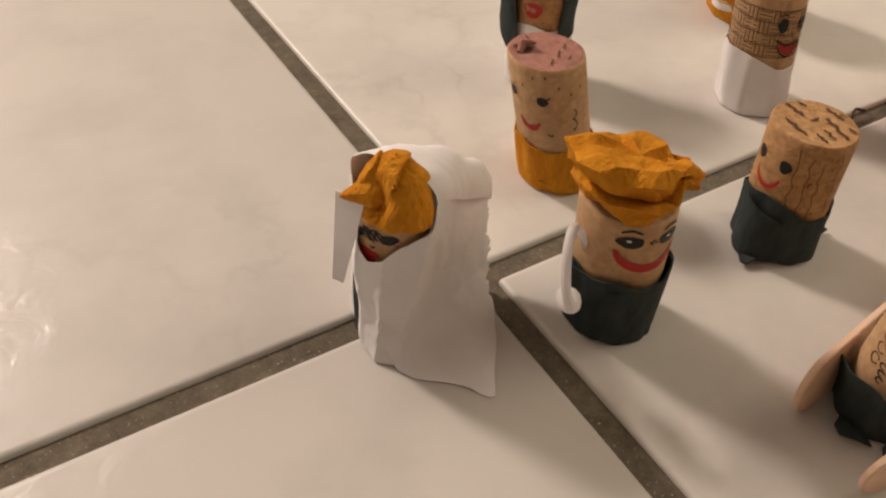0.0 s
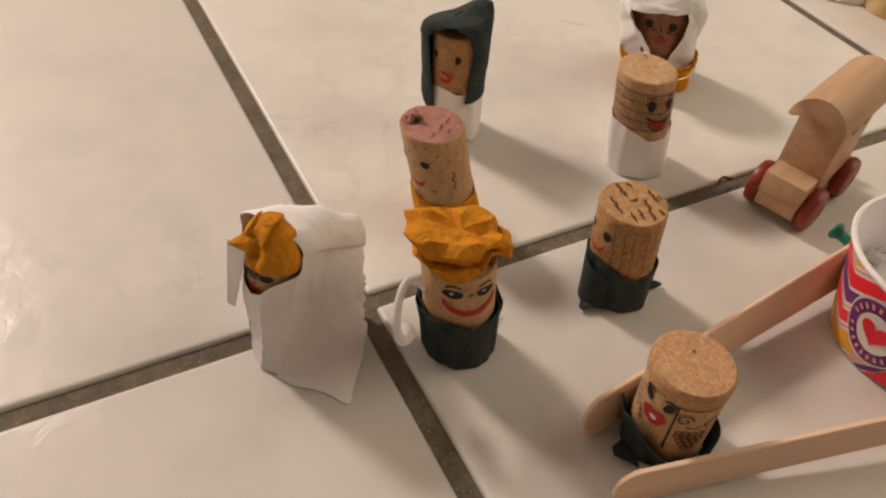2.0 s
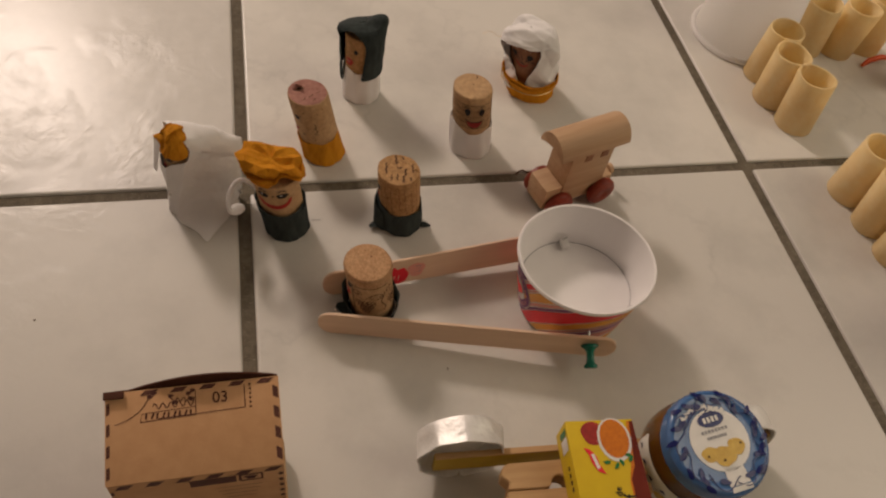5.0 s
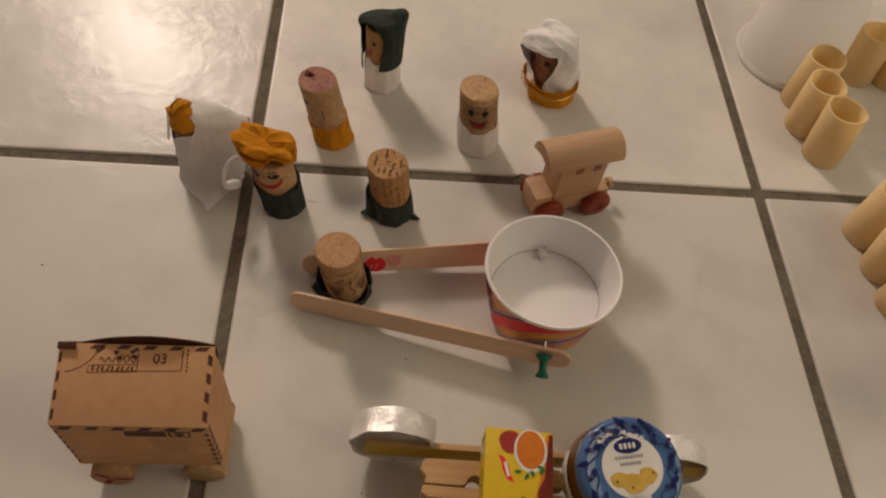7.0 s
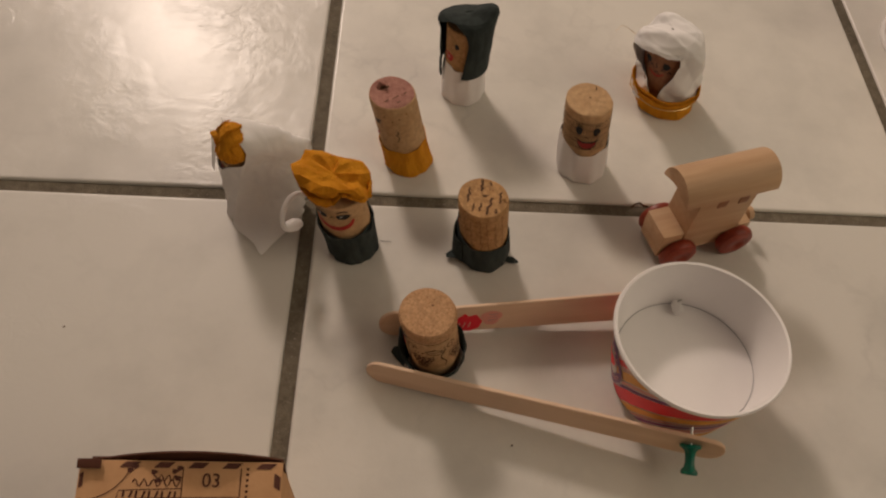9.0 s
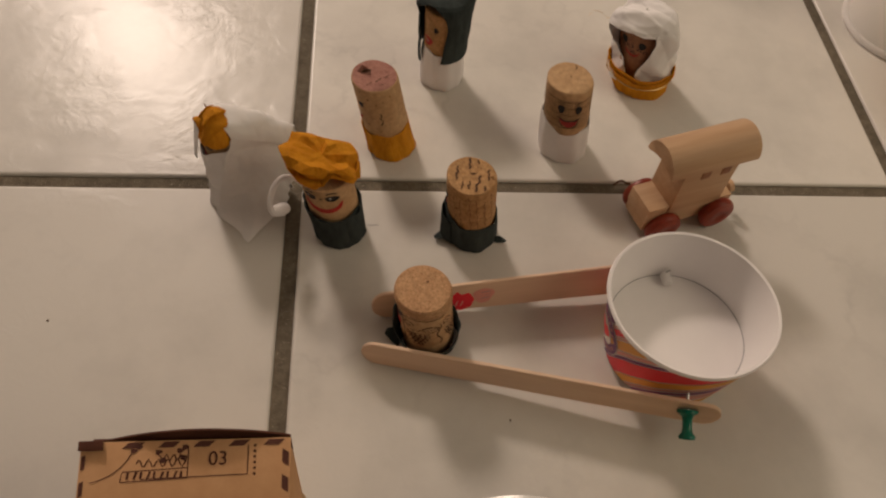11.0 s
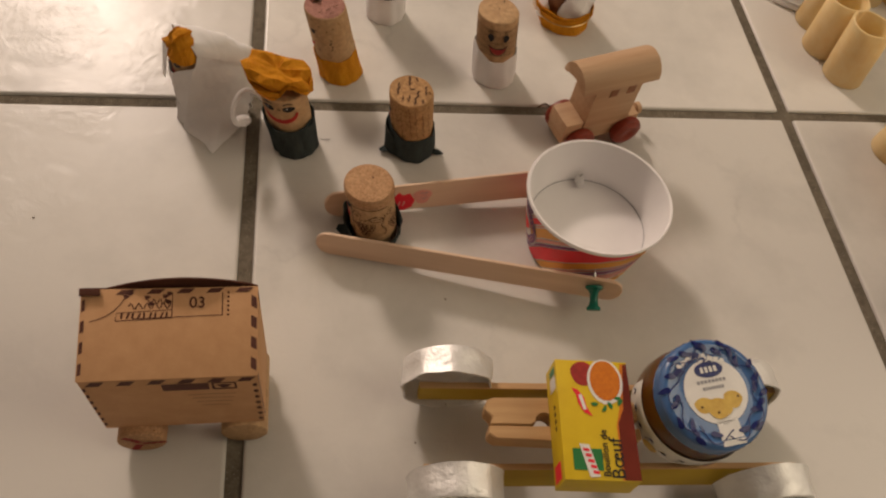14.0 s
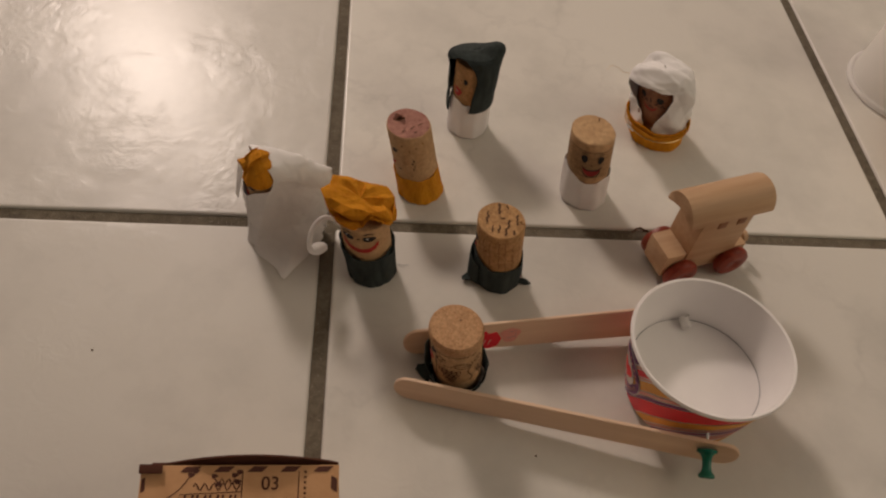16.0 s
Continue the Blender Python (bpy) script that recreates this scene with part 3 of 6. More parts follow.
# smiling cork with a white paper skirt
bm = bmesh.new()
cork_body(bm, 0.0120, 0.0460, 0, 0, seed=3)
wrap(bm, 0.0134, 0.0240, 1, seed=0.4, edge=0.0005, flare=-0.0006, gap=lambda a: -0.0046 * max(0, math.cos(a - radians(-92))) ** 1.6)
f = on_cork(0.0120, -94, 0.00045)
g0 = on_cork(0.0120, -94, 0.00030)
eyes(bm, f, 0.0044, 0.0362, 0.0018, 0.0026, 2)
fill(bm, [(-0.0048, 0.0300), (-0.0024, 0.0290), (0.0, 0.0286), (0.0024, 0.0290), (0.0048, 0.0301)] + arc((0, 0.0297), 0.0046, 0.0048, 350, 190, 12), f, 6)
lips = on_cork(0.0120, -94, 0.00060)
stroke(bm, [(-0.0060, 0.0308), (-0.0030, 0.0293), (0.0, 0.0289), (0.0030, 0.0293), (0.0060, 0.0309)], 0.0007, lips, 2)
stroke(bm, arc((0, 0.0297), 0.0050, 0.0054, 196, 344, 12), 0.0005, lips, 2)
stroke(bm, [(0.0001, 0.0330), (-0.0006, 0.0318), (0.0004, 0.0314)], 0.0004, f, 5)
for s in (-1, 1):
    stroke(bm, [(s * 0.0046 - 0.0016, 0.0397), (s * 0.0046, 0.0402), (s * 0.0046 + 0.0014, 0.0398)], 0.0004, f, 2)
cell = 0.0043
for i in range(18):
    for j in range(4):
        u, v = -0.0387 + i * cell, 0.0240 + j * cell
        for k in range(3):
            q = (k + 0.5) * cell / 3
            stroke(bm, [(u, v + q), (u + cell, v + q)] if (i + j) % 2 else [(u + q, v), (u + q, v + cell)], 0.00026, g0, 5)
for j in range(5):
    stroke(bm, [(-0.0374 + k * 0.00238, 0.0240 + j * cell) for k in range(32)], 0.0003, g0, 5)
blob(bm, (0.0005, 0.001), 0.0005, 0.0004, on_plane((0, 0, 0.0463), (1, 0, 0), (0, 1, 0)), 5, n=8)
stroke(bm, [(0.004, 0.006), (0.0045, 0.009)], 0.0005, on_plane((0, 0, 0.0463), (1, 0, 0), (0, 1, 0)), 5)
doll("cork_doll", bm, [PALE_CORK, WHITE, BLACK, RED, LID_WHITE, CORK_INK, DARK_RED], "smiling cork doll with woven print and white paper skirt", (0.1435, 0.0292), (-0.0048, 0.0038), 0.0460)

# doll with a dark green hood over a white paper skirt
bm = bmesh.new()
cork_body(bm, 0.0108, 0.0490, 0, 0, seed=4)
wrap(bm, 0.0122, 0.0245, 1, seed=0.9, edge=0.0008, flare=-0.0008)
f = on_cork(0.0108, -146)
eyes(bm, f, 0.0052, 0.0400, 0.0013, 0.0018, 2)
blob(bm, (0, 0.0312), 0.0034, 0.0029, f, 3, uneven=0.08)
blob(bm, (0, 0.0313), 0.0012, 0.0009, lambda u, v: f(u, v) + 0.00015 * Vector((f(u, v).x, f(u, v).y, 0)).normalized(), 4)


def off_angle(a, b):
    return abs((a - b + math.pi) % math.tau - math.pi)


def cowl(bm, rings, open_at, half, mi, n=96, fold=None, edge=0.0):
    """A sheet drawn round the head: each ring is (radius, height, shift x, shift y); half(z) is half the opening's angle."""
    tmp = bmesh.new()
    rows = []
    fine = []
    for p, q in zip(rings, rings[1:]):
        for k in range(6):
            fine.append([p[c] + (q[c] - p[c]) * k / 6 for c in range(4)])
    fine.append(list(rings[-1]))
    for r, z, dx, dy in fine:
        h, row = half(z), []
        for i in range(n + 1):
            d = h + (math.tau - 2 * h) * i / n
            a = open_at + d
            w = r + (fold(a, z) if fold else 0) + edge * math.exp(-min(i, n - i) / 4.0) * (1 if h > 0.02 else 0)
            row.append(tmp.verts.new((w * math.cos(a) + dx, w * math.sin(a) + dy, z)))
        rows.append(row)
    for p, q in zip(rows, rows[1:]):
        for i in range(n):
            tmp.faces.new((p[i], p[i + 1], q[i + 1], q[i]))
    bmesh.ops.remove_doubles(tmp, verts=tmp.verts, dist=0.00002)
    return tmp


def hood_half(z):
    """Opening of the hood: wide at the cheeks, arched over the forehead."""
    if z > 0.0539:
        return 0.0
    if z > 0.0420:
        return radians(43) * math.sqrt(1 - ((z - 0.0420) / 0.0119) ** 2)
    return radians(43 - 14 * (0.0400 - z) / 0.024)


tmp = cowl(bm, [(0.0136, 0.0205, -0.0006, 0.0006), (0.0138, 0.0240, -0.0004, 0.0010), (0.0141, 0.0300, -0.0005, 0.0014), (0.0143, 0.0400, -0.0005, 0.0020), (0.0146, 0.0470, -0.0005, 0.0024),
                (0.0145, 0.0505, -0.0004, 0.0026), (0.0138, 0.0528, -0.0003, 0.0028), (0.0120, 0.0540, 0.0, 0.0030), (0.0075, 0.0545, 0.0, 0.0030), (0.0004, 0.0545, 0.0, 0.0030)],
           radians(-128), hood_half, 5, 120,
           fold=lambda a, z: 0.0006 * math.sin(3 * a + 60 * z) + (0.0030 * max(0, math.cos(a - radians(15))) ** 6 + 0.0012 * max(0, math.cos(a - radians(-150))) ** 2) * max(0, min(1, (z - 0.044) / 0.006)), edge=-0.0004)
for v in tmp.verts:
    a = math.atan2(v.co.y, v.co.x)
    if v.co.z > 0.044:
        w = min(1, (v.co.z - 0.044) / 0.006)
        v.co.z -= w * 0.34 * max(0, v.co.y + 0.001)
        v.co.z += w * 0.0052 * math.exp(-(off_angle(a, radians(18)) / radians(34)) ** 2) * min(1, math.hypot(v.co.x, v.co.y) / 0.012)
    elif v.co.z < 0.026:
        hang = max(0, math.cos(a - radians(-172))) ** 6
        out = 1 + 0.06 * hang * (0.026 - v.co.z) / 0.0055
        v.co.x, v.co.y = v.co.x * out, v.co.y * out
        v.co.z += (0.026 - v.co.z) / 0.011 * (0.0016 * math.sin(2 * a + 0.6) - 0.0140 * hang)
pleat(tmp, 0.0007, 0.016, 31, 3)
crumple(tmp, 0.0003, 90, 1.3)
thicken(tmp, 0.0005)
merge(bm, tmp, 5)
doll("hooded_doll", bm, [CORK, WHITE, BLACK, RED, PINK_CORK, GREEN], "cork doll with dark green paper hood and white skirt", (0.0788, 0.0808), (-0.0010, 0.0015), 0.0520)

# doll with a white veil in an orange paper bowl tied with gold thread
bm = bmesh.new()
cork_body(bm, 0.0140, 0.0425, 0, 0, seed=5)
f = on_cork(0.0140, -131)
eyes(bm, f, 0.0056, 0.0345, 0.0021, 0.0022, 1)
stroke(bm, arc((0, 0.0310), 0.0046, 0.0042, 200, 340), 0.0011, f, 2, True)
for k in range(5):
    stroke(bm, [(-0.0075 + 0.0034 * k, 0.0300 + 0.0016 * math.sin(2.3 * k)), (-0.0060 + 0.0034 * k, 0.0316 + 0.0016 * math.sin(2.3 * k)), (-0.0050 + 0.0034 * k, 0.0298 + 0.0016 * math.sin(2.3 * k))], 0.0006, f, 1)
stroke(bm, [(-0.0004, 0.0345), (0.0006, 0.0322), (-0.0006, 0.0318)], 0.0006, f, 1)
wrap(bm, 0.0163, 0.0160, 3, seed=0.2, edge=0.0008, flare=0.0032)
wrap(bm, 0.0168, 0.0128, 3, seed=0.2, edge=0.0006, flare=0.0026)


def veil_half(z):
    """Opening of the veil: a straight upper edge over the eyes, narrowing to the chin."""
    if z > 0.0444:
        return 0.0
    return radians(45) * min(1, (0.0444 - z) / 0.0020) * (0.24 + 0.76 * max(0, min(1, (z - 0.0160) / 0.0220)))


tmp = cowl(bm, [(0.0164, 0.0060, 0, 0), (0.0174, 0.0120, 0, 0), (0.0172, 0.0180, 0, 0), (0.0170, 0.0230, 0, 0), (0.0174, 0.0300, 0, 0), (0.0184, 0.0360, 0, 0), (0.0187, 0.0396, 0, 0), (0.0185, 0.0420, 0, 0), (0.0180, 0.0434, 0, 0),
                (0.0164, 0.0455, 0, 0), (0.0130, 0.0474, 0, 0), (0.0075, 0.0484, 0, 0), (0.0004, 0.0487, 0, 0)],
           radians(-128), veil_half, 4, n=120,
           fold=lambda a, z: 0.0007 * math.sin(3 * a + 100 * z) * min(1, (0.0490 - z) / 0.008), edge=0.0)
for v in tmp.verts:
    a = math.atan2(v.co.y, v.co.x)
    if v.co.z > 0.038:
        v.co.z -= 0.0022 * max(0, math.cos(a - radians(-170))) * min(1, math.hypot(v.co.x, v.co.y) / 0.012)
pleat(tmp, 0.0030, 0.020, 23, 4)
crumple(tmp, 0.0005, 90, 2.2)
thicken(tmp, 0.0005)
merge(bm, tmp, 4)
tmp = bmesh.new()
tube(tmp, [(0.0189 * math.cos(radians(a)), 0.0189 * math.sin(radians(a)), 0.0100 + 0.0010 * math.cos(radians(a - 60))) for a in range(0, 361, 12)], 0.00035, 6, ends=False)
merge(bm, tmp, 5)
for a0, a1 in ((-170, 190), (-176, 165)):
    tmp = bmesh.new()
    tube(tmp, [(0.0194 * math.cos(radians(-172)), 0.0194 * math.sin(radians(-172)), 0.0085), (-0.0212, -0.0010 + 0.0006 * a0 / 90, 0.0120), (-0.0200, 0.0016 if a1 > 180 else -0.0060, 0.0160)], 0.0003, 6)
    merge(bm, tmp, 5)
doll("veiled_doll", bm, [DARK_FACE, BLACK, RED, ORANGE, WHITE, GOLD, CORK], "dark doll in white paper veil and orange bowl with gold thread", (0.1975, 0.0818), (-0.0088, 0.0042), 0.0500)

# the doll that sits between the two sticks, in loose dark paper
bm = bmesh.new()
cork_body(bm, 0.0117, 0.0425, 0, 1, seed=6)
revolve(bm, [(0.0117, 0.0364), (0.0120, 0.0367), (0.0122, 0.0380), (0.0122, 0.0412), (0.0119, 0.0424), (0.0113, 0.0431), (0.0060, 0.0433), (0.0004, 0.0433)], 48, 1, caps=(False, True))
wrap(bm, 0.0133, 0.0100, 2, seed=1.9, edge=0.0014, flare=0.0020, gap=lambda a: 0.0065 * max(0, math.cos(a - radians(165))) ** 2)
tab(bm, (-0.0120, -0.0020), (-0.0190, 0.0010), 0.010, 2, 0.0030)
tab(bm, (-0.0080, -0.0110), (-0.0160, -0.0120), 0.008, 2, 0.0016)
f = on_cork(0.0117, -170)
proud = lambda u, v: f(u, v) + 0.00015 * Vector((f(u, v).x, f(u, v).y, 0)).normalized()
for s in (-1, 1):
    blob(bm, (s * 0.0036, 0.0328), 0.0015, 0.0026, f, 3, turn=-s * 0.35, uneven=0.06, seed=s)
    stroke(bm, [(s * 0.0016, 0.0352), (s * 0.0036, 0.0364), (s * 0.0058, 0.0345)], 0.0010, f, 3, True)
fill(bm, [(-0.0042, 0.0262), (-0.0018, 0.0284), (0.0002, 0.0270), (0.0024, 0.0286), (0.0042, 0.0254), (0.0022, 0.0214), (-0.0004, 0.0206), (-0.0030, 0.0224)], f, 4)
blob(bm, (0.0002, 0.0246), 0.0012, 0.0011, proud, 6)
for k in range(3):
    stroke(bm, arc((-0.0046 + 0.0005 * k, 0.0228 - 0.0022 * k), 0.0009, 0.0009, 30, 300, 8), 0.0004, f, 3)
    stroke(bm, arc((-0.0075, 0.0305 - 0.0040 * k), 0.0014, 0.0016, 20, 330, 10), 0.0004, f, 5)
stroke(bm, [(0.0058, 0.0120 + 0.0034 * i) for i in range(8)], 0.0006, f, 3)
stroke(bm, [(0.0058 + 0.0022 * i, 0.0358) for i in range(10)], 0.0005, f, 5)


def cluster(u0, v0):
    """A printed bunch of grapes with a curled tendril and a leaf."""
    for row, n in enumerate((5, 5, 4, 3, 2)):
        for i in range(n):
            stroke(bm, arc((u0 + (i - (n - 1) / 2) * 0.0021, v0 - 0.0021 * row), 0.00095, 0.00105, 0, 360, 10), 0.00042, f, 5)
    stroke(bm, [(u0 - 0.0040 + (0.0026 - 0.00014 * i) * math.cos(0.55 * i), v0 + 0.0072 + (0.0030 - 0.00016 * i) * math.sin(0.55 * i)) for i in range(15)], 0.0005, f, 5)
    stroke(bm, [(u0 - 0.0030, v0 + 0.0036), (u0, v0 + 0.0030), (u0 + 0.0030, v0 + 0.0062), (u0 + 0.0064, v0 + 0.0078)], 0.0006, f, 5)
    stroke(bm, arc((u0 + 0.0060, v0 + 0.0048), 0.0036, 0.0022, 0, 360, 14), 0.00045, f, 5)
    stroke(bm, [(u0 + 0.0026, v0 + 0.0040), (u0 + 0.0060, v0 + 0.0049), (u0 + 0.0092, v0 + 0.0050)], 0.0004, f, 5)


for u0 in (0.0125, 0.0300, 0.0460):
    cluster(u0, 0.0228)
    stroke(bm, [(u0 + 0.0095 + 0.0012 * math.sin(1.1 * i), 0.0130 + 0.0022 * i) for i in range(9)], 0.0005, f, 5)
blob(bm, (0.002, 0.003), 0.0006, 0.0004, on_plane((0, 0, 0.0436), (1, 0, 0), (0, 1, 0)), 5, n=8)
doll("cork_doll", bm, [PALE_CORK, GRAIN_CORK, GREEN, BLACK, RED, CORK_INK, LID_WHITE], "capped cork doll with grape print in loose dark paper", (0.0652, -0.0880), (-0.0052, -0.0018), 0.0450)


def turban(bm, rx, ry, zc, rz):
    """A small head-dress of crepe wound in overlapping wraps, with a hollow fold at one side and an open brim."""
    across, hollow, front = Vector((0.52, -0.70, -0.48)).normalized(), Vector((-0.86, -0.25, 0.45)).normalized(), Vector((-0.55, -0.83, 0))
    n, rows = 72, []
    for j in range(41):
        th, ring = radians(1 + 97 * j / 40), []
        for i in range(n):
            w = math.tau * i / n
            p = Vector((math.sin(th) * math.cos(w), math.sin(th) * math.sin(w), math.cos(th)))
            k = 1.7 * p.dot(across) + 0.35 + 0.10 * noise.noise(p * 2.3)
            saw = k - math.floor(k)
            r = 1 + 0.09 * (saw - 0.5) - 0.34 * math.exp(-((1 - p.dot(hollow)) / 0.075) ** 2) + 0.03 * noise.noise(p * 5)
            low = max(0, -p.z) * 0.55 * max(0, p.dot(front))
            ring.append(bm.verts.new((rx * r * p.x, ry * r * p.y, zc + rz * (r * p.z + low))))
        rows.append(ring)
    for p, q in zip(rows, rows[1:]):
        for i in range(n):
            bm.faces.new((p[i], p[(i + 1) % n], q[(i + 1) % n], q[i]))
    bm.faces.new(rows[0])
    pleat(bm, 0.0003, 0.0080, 12, 3)
    crumple(bm, 0.00015, 320, 2.0)
    thicken(bm, 0.0004)


def draped_hat(bm, mi, a, b, seed=0):
    """A crushed crepe hat: flat folds that meet in creases, a hem that hangs in a point in front and bares the cork beside it,
    a long tuck across the front, and a pressed top that is higher at one end and runs out in a tip."""
    rng = random.Random(seed)
    near = lambda w, c, wide=26: math.exp(-(((w - radians(c) + math.pi) % math.tau - math.pi) / radians(wide)) ** 2)
    hem = lambda w: 0.0462 - 0.0040 * near(w, -112, 19) + 0.0078 * near(w, -62, 25) + 0.0004 * near(w, -5, 24) + 0.0014 * near(w, 180, 30) - 0.0010 * near(w, 90, 40)
    prof = [(0.84, None, 0.3), (0.97, 0.0480, 0.7), (1.00, 0.0512, 0.7), (1.02, 0.0523, 0.4), (1.07, 0.0522, 0.8), (1.05, 0.0550, 1.0), (0.78, 0.0580, 0.9), (0.40, 0.0570, 0.9)]
    # the front sheet stands off as a pocket, the upper fold rises behind it
    pocket = {2: (0.13, 0.0008), 3: (-0.26, -0.0030), 4: (-0.20, -0.0008), 5: (-0.06, 0.0006)}
    n, rings = 17, []
    for q, (r, z, free) in enumerate(prof):
        ring = []
        for i in range(n):
            w = math.tau * (i + 0.5 * (q % 2)) / n
            c, s = math.cos(w), math.sin(w)
            front = max(0, math.cos(w - radians(-115)))
            dr, dz = pocket.get(q, (0, 0))
            k = r + dr * front
            k *= (abs(c) ** 3 + abs(s) ** 3) ** (-1 / 3) * (0.97 + rng.uniform(-0.10, 0.10) * free)
            k *= 1 - (0.18 if q < 4 else 0.30 if q < 6 else 0.12) * near(w, -64, 22)
            if q > 3:
                k *= 1 + 0.16 * near(w, 196, 24) - 0.05 * near(w, -8)
            x, y = a * k * c, b * k * s
            up = hem(w) if z is None else max(z + dz * front, hem(w) + 0.0012)
            if q > 0:
                up += rng.uniform(-0.0017, 0.0017) * free
            up += (-0.27 * x - 0.08 * y) * (0.35 if q < 3 else 1.0) - (0.0026 * near(w, 0, 30) if q > 2 else 0)
            ring.append(bm.verts.new((x, y, up)))
        rings.append(ring)
    for q in range(len(rings) - 1):
        for i in range(n):
            k, l = i, (i + 1) % n
            if q % 2 == 0:
                bm.faces.new((rings[q][k], rings[q][l], rings[q + 1][k]))
                bm.faces.new((rings[q][l], rings[q + 1][l], rings[q + 1][k]))
            else:
                bm.faces.new((rings[q][k], rings[q][l], rings[q + 1][l]))
                bm.faces.new((rings[q][k], rings[q + 1][l], rings[q + 1][k]))
    mid = bm.verts.new((0.0, 0.0, 0.0572))
    for i in range(n):
        bm.faces.new((rings[-1][i], rings[-1][(i + 1) % n], mid))
    bmesh.ops.subdivide_edges(bm, edges=bm.edges[:], cuts=4, use_grid_fill=True, smooth=0.12)
    pleat(bm, 0.0005, 0.0105, 5, 3)
    crumple(bm, 0.00022, 420, 1.9)
    thicken(bm, 0.0004)
    for f in bm.faces:
        f.material_index = mi


# doll with the orange hat, dark cup-like wrap and a white wire arm
bm = bmesh.new()
cork_body(bm, 0.0117, 0.0450, 0, 0, seed=7)
wrap(bm, 0.0121, 0.0245, 1, seed=0.3, edge=0.0009, flare=0.0016, n=64)
wrap(bm, 0.0125, 0.0235, 1, seed=2.7, edge=0.0012, flare=0.0006, n=64)
f = on_cork(0.0117, -102)
eyes(bm, f, 0.0052, 0.0397, 0.0033, 0.0019, 2)
for s in (-1, 1):
    stroke(bm, [(s * 0.0028, 0.0428), (s * 0.0052, 0.0437), (s * 0.0076, 0.0426)], 0.0007, f, 2)
    blob(bm, (s * 0.0050 - 0.0006, 0.0403), 0.0006, 0.0004, lambda u, v: f(u, v) + 0.00015 * Vector((f(u, v).x, f(u, v).y, 0)).normalized(), 4)
stroke(bm, [(0.0002 + 0.0009 * math.cos(1.3 * i), 0.0395 + 0.0008 * math.sin(1.9 * i)) for i in range(9)], 0.0003, f, 2)
stroke(bm, arc((0.0005, 0.0370), 0.0088, 0.0064, 186, 354, 20), 0.0031, f, 3, True)
tmp = bmesh.new()
draped_hat(tmp, 5, 0.0148, 0.0126, 8)
merge(bm, tmp, 5, pose(0.0005, -0.0006, 0, 0, 0, -4))
tmp = bmesh.new()
tube(tmp, *smooth_path([(-0.0092, 0.0010, 0.0225), (-0.0108, 0.0010, 0.0310), (-0.0145, 0.0002, 0.0390), (-0.0185, -0.0020, 0.0430), (-0.0225, -0.0055, 0.0412), (-0.0252, -0.0088, 0.0365), (-0.0260, -0.0108, 0.0325),
           (-0.0256, -0.0116, 0.0302), (-0.0246, -0.0106, 0.0286), (-0.0226, -0.0077, 0.0262), (-0.0210, -0.0053, 0.0243), (-0.0202, -0.0041, 0.0233)],
     [0.0007, 0.0010, 0.0012, 0.0012, 0.0012, 0.0012, 0.0012, 0.0015, 0.0026, 0.0031, 0.0024, 0.0006]), 14)
merge(bm, tmp, 6)
doll("hat_doll", bm, [PALE_CORK, GREEN, BLACK, RED, LID_WHITE, ORANGE, PLASTIC], "cork doll with orange crepe hat, dark wrap and white arm", (0.0237, -0.0285), (-0.0055, -0.0012), 0.0450)

# doll wrapped in a torn sheet of white paper
bm = bmesh.new()
cx, cy = -0.0292, -0.0040
tmp = bmesh.new()
cork_body(tmp, 0.0090, 0.0420, 0, 0, seed=8)
f = on_cork(0.0090, -150)
eyes(tmp, f, 0.0042, 0.0385, 0.0021, 0.0015, 2)
for k in range(3):
    stroke(tmp, [(0.0014 * math.cos(2.1 * i + k) + 0.0016 * (k - 1), 0.0390 + 0.0020 * math.sin(1.7 * i + k)) for i in range(9)], 0.0005, f, 2)
stroke(tmp, [(-0.0060, 0.0360), (0.0, 0.0352), (0.0060, 0.0368)], 0.0007, f, 2)
blob(tmp, (-0.0016, 0.0325), 0.0034, 0.0022, f, 3, uneven=0.1)
wrap(tmp, 0.0094, 0.0230, 4, seed=2, edge=0.0006)
merge(bm, tmp, None, Matrix.Translation((cx - 0.0015, cy + 0.0005, 0)))
tmp = bmesh.new()
turban(tmp, 0.0082, 0.0100, 0.0448, 0.0132)
merge(bm, tmp, 1, Matrix.Translation((cx - 0.0026, cy - 0.0028, 0)))
tmp = bmesh.new()
tube(tmp, [(cx - 0.004, cy - 0.001, 0.0495), (cx - 0.008, cy - 0.001, 0.0484), (cx - 0.0108, cy + 0.0014, 0.0476), (cx - 0.0136, cy + 0.0030, 0.0470)], [0.0050, 0.0040, 0.0024, 0.0004], 9)
crumple(tmp, 0.0008, 300, 1)
merge(bm, tmp, 1)


